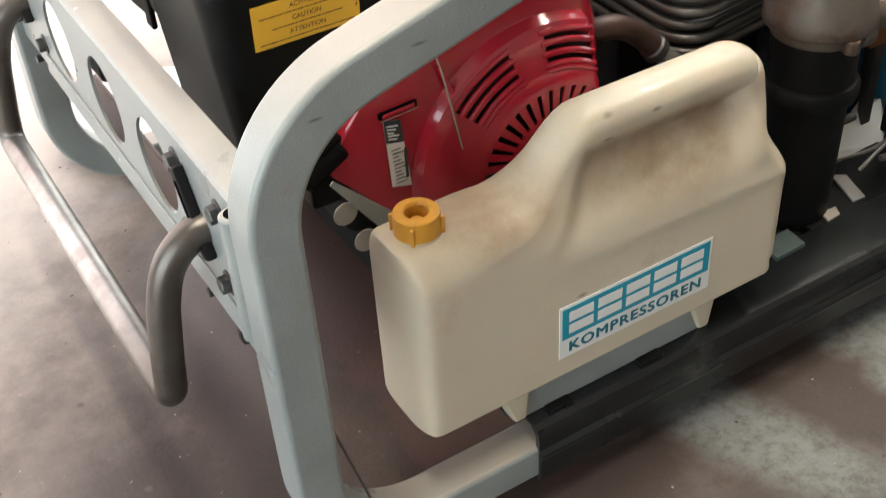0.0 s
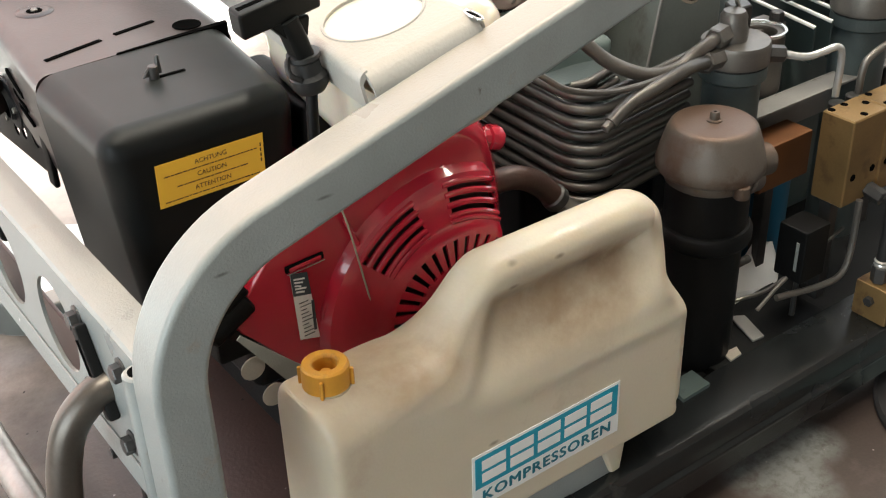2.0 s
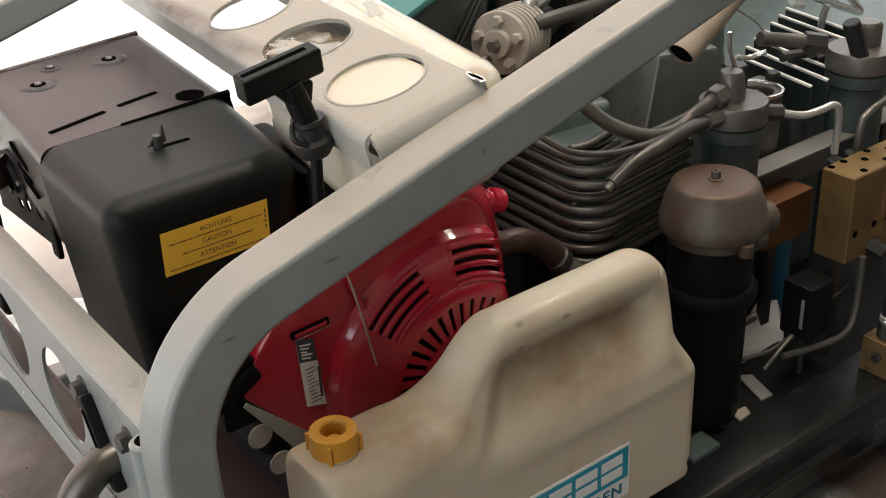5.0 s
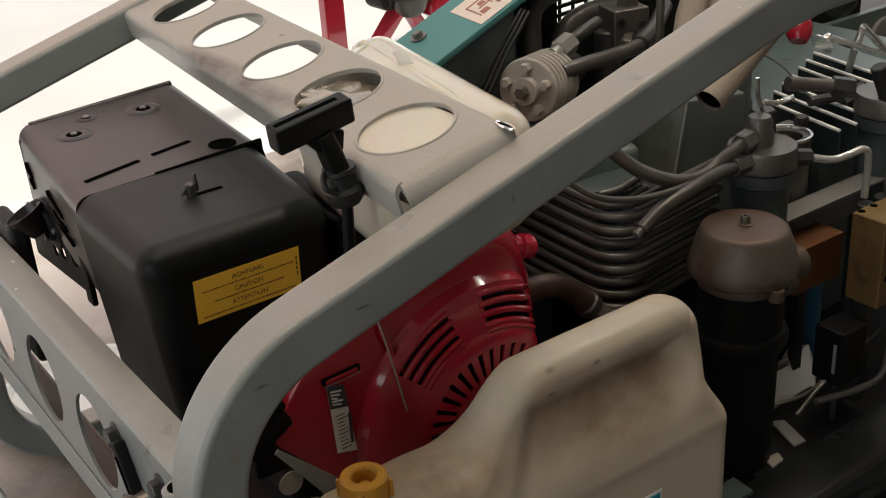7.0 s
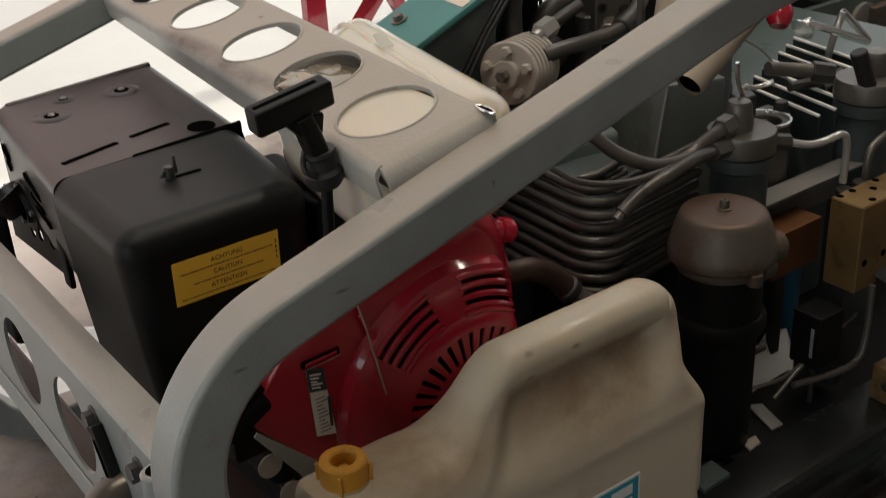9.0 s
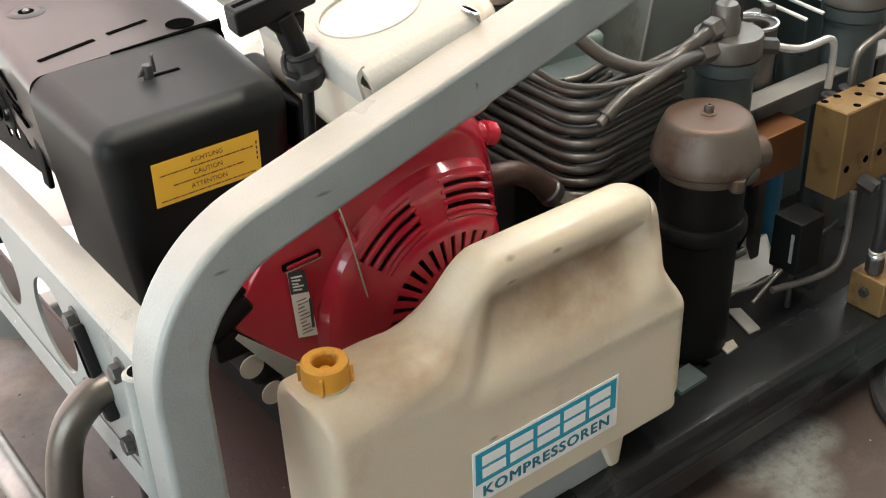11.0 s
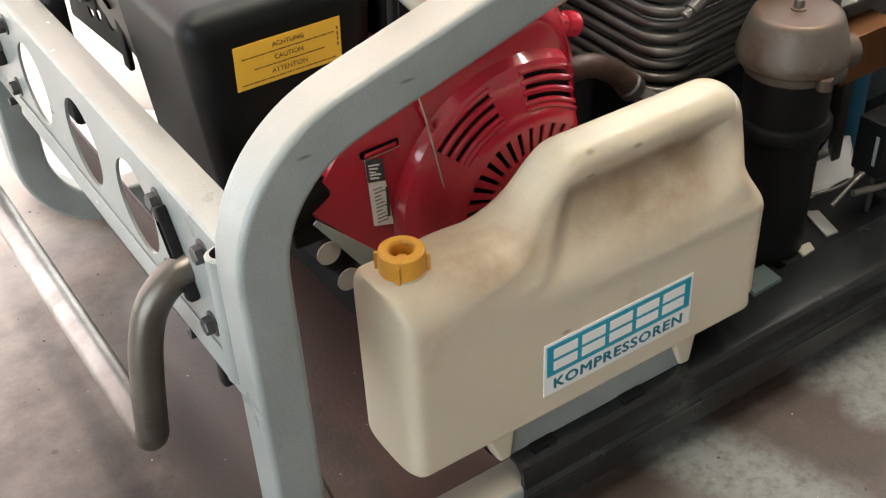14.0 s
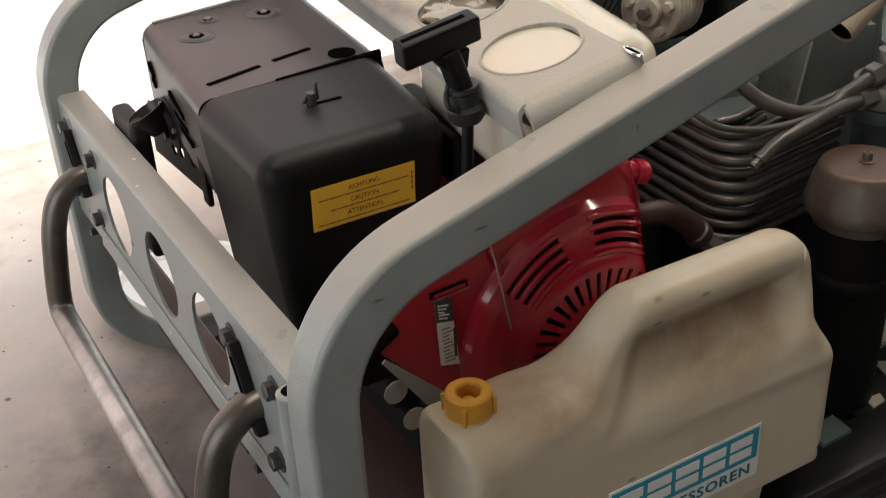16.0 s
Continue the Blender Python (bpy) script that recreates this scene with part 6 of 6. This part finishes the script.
def guard_quad(x0, x1, t0, t1, h, lift=0.0004):
    """A thin sheet on the guard's top: x along it, t across from the far edge to the near one."""
    lo = []
    for x, t in ((x0, t1), (x1, t1), (x1, t0), (x0, t0)):
        y = GF + (GN - GF) * t
        lo.append(Vector((x, y, gz(x) + 0.008 * (1 - t) + lift)))
    return hexa([*lo, *[p + Vector((0, 0, h)) for p in lo]])


gl = part("label", guard_quad(0.962, 1.165, 0.27, 0.955, 0.001), PINKLABEL, grd, "pale label with a red drawing", smooth=False)
REDPRINT = mat("red_print", (0.36, 0.13, 0.09), 0.5, bump=0)
for k in range(8):
    part("print_bar", guard_quad(1.035 + 0.004 * (k % 2), 1.15 - 0.012 * (k % 3), 0.34 + 0.070 * k, 0.362 + 0.070 * k, 0.0006, 0.0014), REDPRINT, gl, smooth=False)
part("print_rule", guard_quad(1.027, 1.0285, 0.32, 0.90, 0.0006, 0.0014), REDPRINT, gl, smooth=False)
for x0, t0, x1, t1 in ((0.975, 0.45, 0.977, 0.80), (0.975, 0.45, 1.005, 0.475), (1.003, 0.45, 1.005, 0.70), (0.985, 0.62, 1.015, 0.645), (0.990, 0.52, 1.000, 0.60), (0.980, 0.70, 0.993, 0.80), (1.008, 0.72, 1.018, 0.80)):
    part("drawing_mark", guard_quad(x0, x1, t0, t1, 0.0006, 0.0014), REDPRINT, gl, smooth=False)
bp_ = Vector((0.903, GF + (GN - GF) * 0.28, gz(0.903) + 0.006))
nrm = Vector((-0.405, 0, 1)).normalized()
part("washer", turned([(0, 0), (0.0125, 0), (0.0125, 0.0015), (0, 0.0015)], along(bp_, bp_ + nrm), 22), ZINC, grd)
part("guard_bolt", turned([(0, 0.0015), (0.0075, 0.0015), (0.0075, 0.007), (0.006, 0.009), (0, 0.009)], along(bp_, bp_ + nrm), 6), ZINC, grd)

grl = thing("fan_guard", (1.15, 1.40, 0.5), "black fan guard of bent tube and wire mesh", "fan guard")
part("outer_tube", pipe([(1.085, 1.300, 0.500), (1.080, 1.302, 0.580), (1.080, 1.310, 0.645), (1.100, 1.325, 0.685), (1.155, 1.335, 0.700), (1.250, 1.345, 0.703), (1.400, 1.360, 0.700)], 0.0155, 16), HOSE, grl, "black glossy bent tube")
part("inner_tube", pipe([(1.135, 1.320, 0.520), (1.140, 1.325, 0.595), (1.165, 1.330, 0.636), (1.215, 1.335, 0.652), (1.300, 1.345, 0.650)], 0.0155, 16), HOSE, grl, "black glossy bent tube")
bm = hexa([(1.085, 1.335, 0.40), (1.168, 1.352, 0.40), (1.168, 1.356, 0.40), (1.085, 1.339, 0.40),
           (1.085, 1.335, 0.690), (1.168, 1.352, 0.702), (1.168, 1.356, 0.702), (1.085, 1.339, 0.690)])
part("shroud_sheet", bm, BLACK, grl, smooth=False)
part("shroud_floor", hexa([(1.165, 1.352, 0.40), (1.42, 1.362, 0.40), (1.42, 1.366, 0.40), (1.165, 1.356, 0.40),
                           (1.165, 1.352, 0.628), (1.42, 1.362, 0.628), (1.42, 1.366, 0.628), (1.165, 1.356, 0.628)]), BLACK, grl, smooth=False)
# black sheet added as a dark ground that hides the bright yard
part("dark_backing_wall", hexa([(1.27, 1.360, 0.40), (1.62, 1.372, 0.40), (1.62, 1.376, 0.40), (1.27, 1.364, 0.40), (1.27, 1.360, 0.80), (1.62, 1.372, 0.80), (1.62, 1.376, 0.80), (1.27, 1.364, 0.80)]), BLACK, grl, smooth=False)
for k in range(8):
    part("wire", pipe([(1.14, 1.372, 0.612 + 0.0135 * k), (1.20, 1.374, 0.620 + 0.0135 * k), (1.29, 1.378, 0.618 + 0.0135 * k), (1.40, 1.38, 0.608 + 0.0135 * k)], 0.0034, 6), BLACK, grl)
for k in range(9):
    x = 1.168 + 0.028 * k
    part("cross_wire", rod_bm((x, 1.380, 0.60), (x + 0.006, 1.382, 0.735), 0.0034, 6), BLACK, grl)
blt = thing("drive_belts", (0.95, 1.25, 0.5), "black rubber drive belts", "drive belt")
for k in range(3):
    part("belt", sweep([(0.930, 1.232 + 0.011 * k, 0.60), (0.975, 1.236 + 0.009 * k, 0.66), (1.02, 1.238 + 0.009 * k, 0.71)], rounded_rect(0.0045, 0.004, 0.001, 2)), RUBBER, blt)
# last-stage valve with socket screws, black pipes
vh = thing("stage_valve", (1.20, 1.25, 0.60), "grey steel last-stage valve with socket screws and black pipes", "valve")
vm = Matrix.Translation((1.211, 1.25, 0.652)) @ Matrix.Scale(0.92, 4) @ pose(0, 0, 0, 0, 0, -16)
part("body", box((-0.031, -0.03, -0.030), (0.031, 0.03, 0.030), 0.002, 1, None, vm), ALU, vh)
for x, z in ((-0.021, 0.008), (0.019, 0.000)):
    part("socket_screw", turned([(0.009, 0), (0.009, 0.003), (0.005, 0.003), (0.005, 0.0), (0, 0.0)], vm @ along((x, -0.030, z), (x, -0.05, z)), 16), DARKSTEEL, vh)
part("plug", turned([(0, 0), (0.014, 0), (0.014, 0.03), (0.011, 0.034), (0.005, 0.034), (0.005, 0.024), (0, 0.024)], vm @ along((-0.004, -0.028, -0.020), (-0.030, -0.065, -0.024)), 6), ALU, vh)
part("nut", turned([(0, 0), (0.019, 0), (0.019, 0.022), (0.014, 0.027), (0.014, 0.038), (0, 0.04)], vm @ Matrix.Translation((0.008, 0.0, 0.030)), 6), ALU, vh)
part("cap_nut", rod_bm((1.205, 1.26, 0.738), (1.225, 1.27, 0.755), 0.019, 18), BLACK, vh)
part("stem", rod_bm((1.19, 1.262, 0.48), (1.19, 1.262, 0.645), 0.02, 18), DARKSTEEL, vh)
part("pipe", pipe([(1.035, 1.19, 0.628), (1.075, 1.19, 0.630), (1.15, 1.192, 0.630), (1.205, 1.20, 0.634), (1.25, 1.22, 0.648), (1.30, 1.25, 0.662)], 0.0115, 14), HOSE, vh, "black pipe")
part("pipe_sleeve", rod_bm((1.192, 1.197, 0.633), (1.236, 1.212, 0.643), 0.0150, 16), DARKSTEEL, vh)
part("union_nut", hex_bm((1.058, 1.222, 0.648), (1.086, 1.226, 0.656), 0.016), CHROME, vh)
part("union_end", rod_bm((1.045, 1.220, 0.645), (1.060, 1.222, 0.649), 0.010, 14), CHROME, vh)
part("pipe", pipe([(1.084, 1.226, 0.655), (1.11, 1.23, 0.662), (1.15, 1.24, 0.668)], 0.009, 12), DARKSTEEL, vh)
for x, y, z in ((1.192, 1.15, 0.752), (1.262, 1.15, 0.736), (1.308, 1.155, 0.728)):
    part("red_knob", turned([(0, -0.012), (0.014, -0.012), (0.020, -0.002), (0.021, 0.012), (0.017, 0.024), (0, 0.026)], along((x, y, z), (x + 0.03, y + 0.02, z + 0.05)), 20), RED, vh, "red plastic knob")
part("knob_stem", rod_bm((1.186, 1.15, 0.60), (1.187, 1.15, 0.72), 0.006), ALU, vh)
for a, b in (((1.215, 1.125, 0.655), (1.262, 1.148, 0.722)), ((1.252, 1.125, 0.646), (1.308, 1.152, 0.714))):
    part("cloth_sleeve", turned([(0.020, 0), (0.022, 0.03), (0.0205, 0.05), (0.022, 0.075), (0.018, 0.096), (0, 0.097)], along(a, b), 18), HIDE, vh, "tan cloth sleeve")
# black rubber boot under the rail's bend
part("rubber_boot", turned([(0, -0.024), (0.020, -0.022), (0.027, -0.008), (0.027, 0.010), (0.022, 0.018), (0.022, 0.030), (0, 0.032)], along((1.625, 1.17, 0.620), (1.70, 1.18, 0.65)), 22), RUBBER, vh, "black rubber boot")
part("red_knob", turned([(0, -0.012), (0.014, -0.012), (0.020, -0.002), (0.021, 0.012), (0.017, 0.024), (0, 0.026)], along((1.50, 1.15, 0.592), (1.53, 1.17, 0.64)), 20), RED, vh, "red plastic knob")

# ---- behind: a red stand with a black device ----
std = thing("red_stand", (2.0, 3.25, 0), "red painted steel stand on the bright floor", "stand")
part("post", box((1.812, 3.23, 0.0), (1.885, 3.27, 1.0), 0.004), RED, std)
part("leg", sweep([(1.955, 3.25, 0.0), (2.125, 3.25, 0.19)], rounded_rect(0.055, 0.04, 0.006, 2)), RED, std)
part("leg", sweep([(2.235, 3.25, 0.0), (2.125, 3.25, 0.19)], rounded_rect(0.055, 0.04, 0.006, 2)), RED, std)
part("tie_bar", box((1.88, 3.235, 0.010), (2.24, 3.265, 0.035), 0.004), RED, std)
part("cradle", hexa([(2.20, 3.2, 0.12), (2.29, 3.2, 0.12), (2.29, 3.32, 0.12), (2.20, 3.32, 0.12), (2.22, 3.2, 0.26), (2.36, 3.2, 0.22), (2.36, 3.32, 0.22), (2.22, 3.32, 0.26)], 0.02, 3), RED, std)
dev = thing("black_device", (2.12, 3.25, 0.17), "black ribbed device on the red stand", "device")
part("body", box((2.015, 3.19, 0.175), (2.235, 3.33, 0.42), 0.025, 3), BLACK, dev)
for k in range(4):
    part("rib", box((2.03 + 0.05 * k, 3.176, 0.20), (2.055 + 0.05 * k, 3.192, 0.40), 0.004), RUBBER, dev)
part("bowl", turned([(0, 0.0), (0.03, 0.0), (0.05, 0.02), (0.06, 0.06), (0, 0.07)], Matrix.Translation((2.10, 3.17, 0.155)), 20), DARKSTEEL, dev)
ltp = thing("white_basin", (2.43, 3.33, 0.0), "white round basin standing behind the red stand", "basin")
part("bowl", turned([(0, 0.0), (0.10, 0.0), (0.13, 0.05), (0.145, 0.26), (0.15, 0.27), (0, 0.26)], Matrix.Translation((2.45, 3.36, 0.0)), 36), WHITE, ltp)
# round tray lying on the floor by the end of the rail
lid = thing("round_tray", (1.449, 0.578, 0.0), "grey-green round tray with a black rubber rim on the floor", "tray")
lm = Matrix.Translation((1.449, 0.578, 0.0))
part("rim", turned([(0.203 - 0.022, 0.0), (0.203 - 0.004, 0.0), (0.203, 0.004), (0.203, 0.010), (0.203 - 0.004, 0.014), (0.203 - 0.018, 0.014), (0.203 - 0.022, 0.010)], lm, 64), RUBBER, lid, "black rubber rim")
part("disc", turned([(0, 0.0), (0.203 - 0.022, 0.0), (0.203 - 0.022, 0.007), (0.203 - 0.030, 0.010), (0.03, 0.008), (0, 0.008)], lm, 56), DKTEAL, lid, "grey-green painted disc")
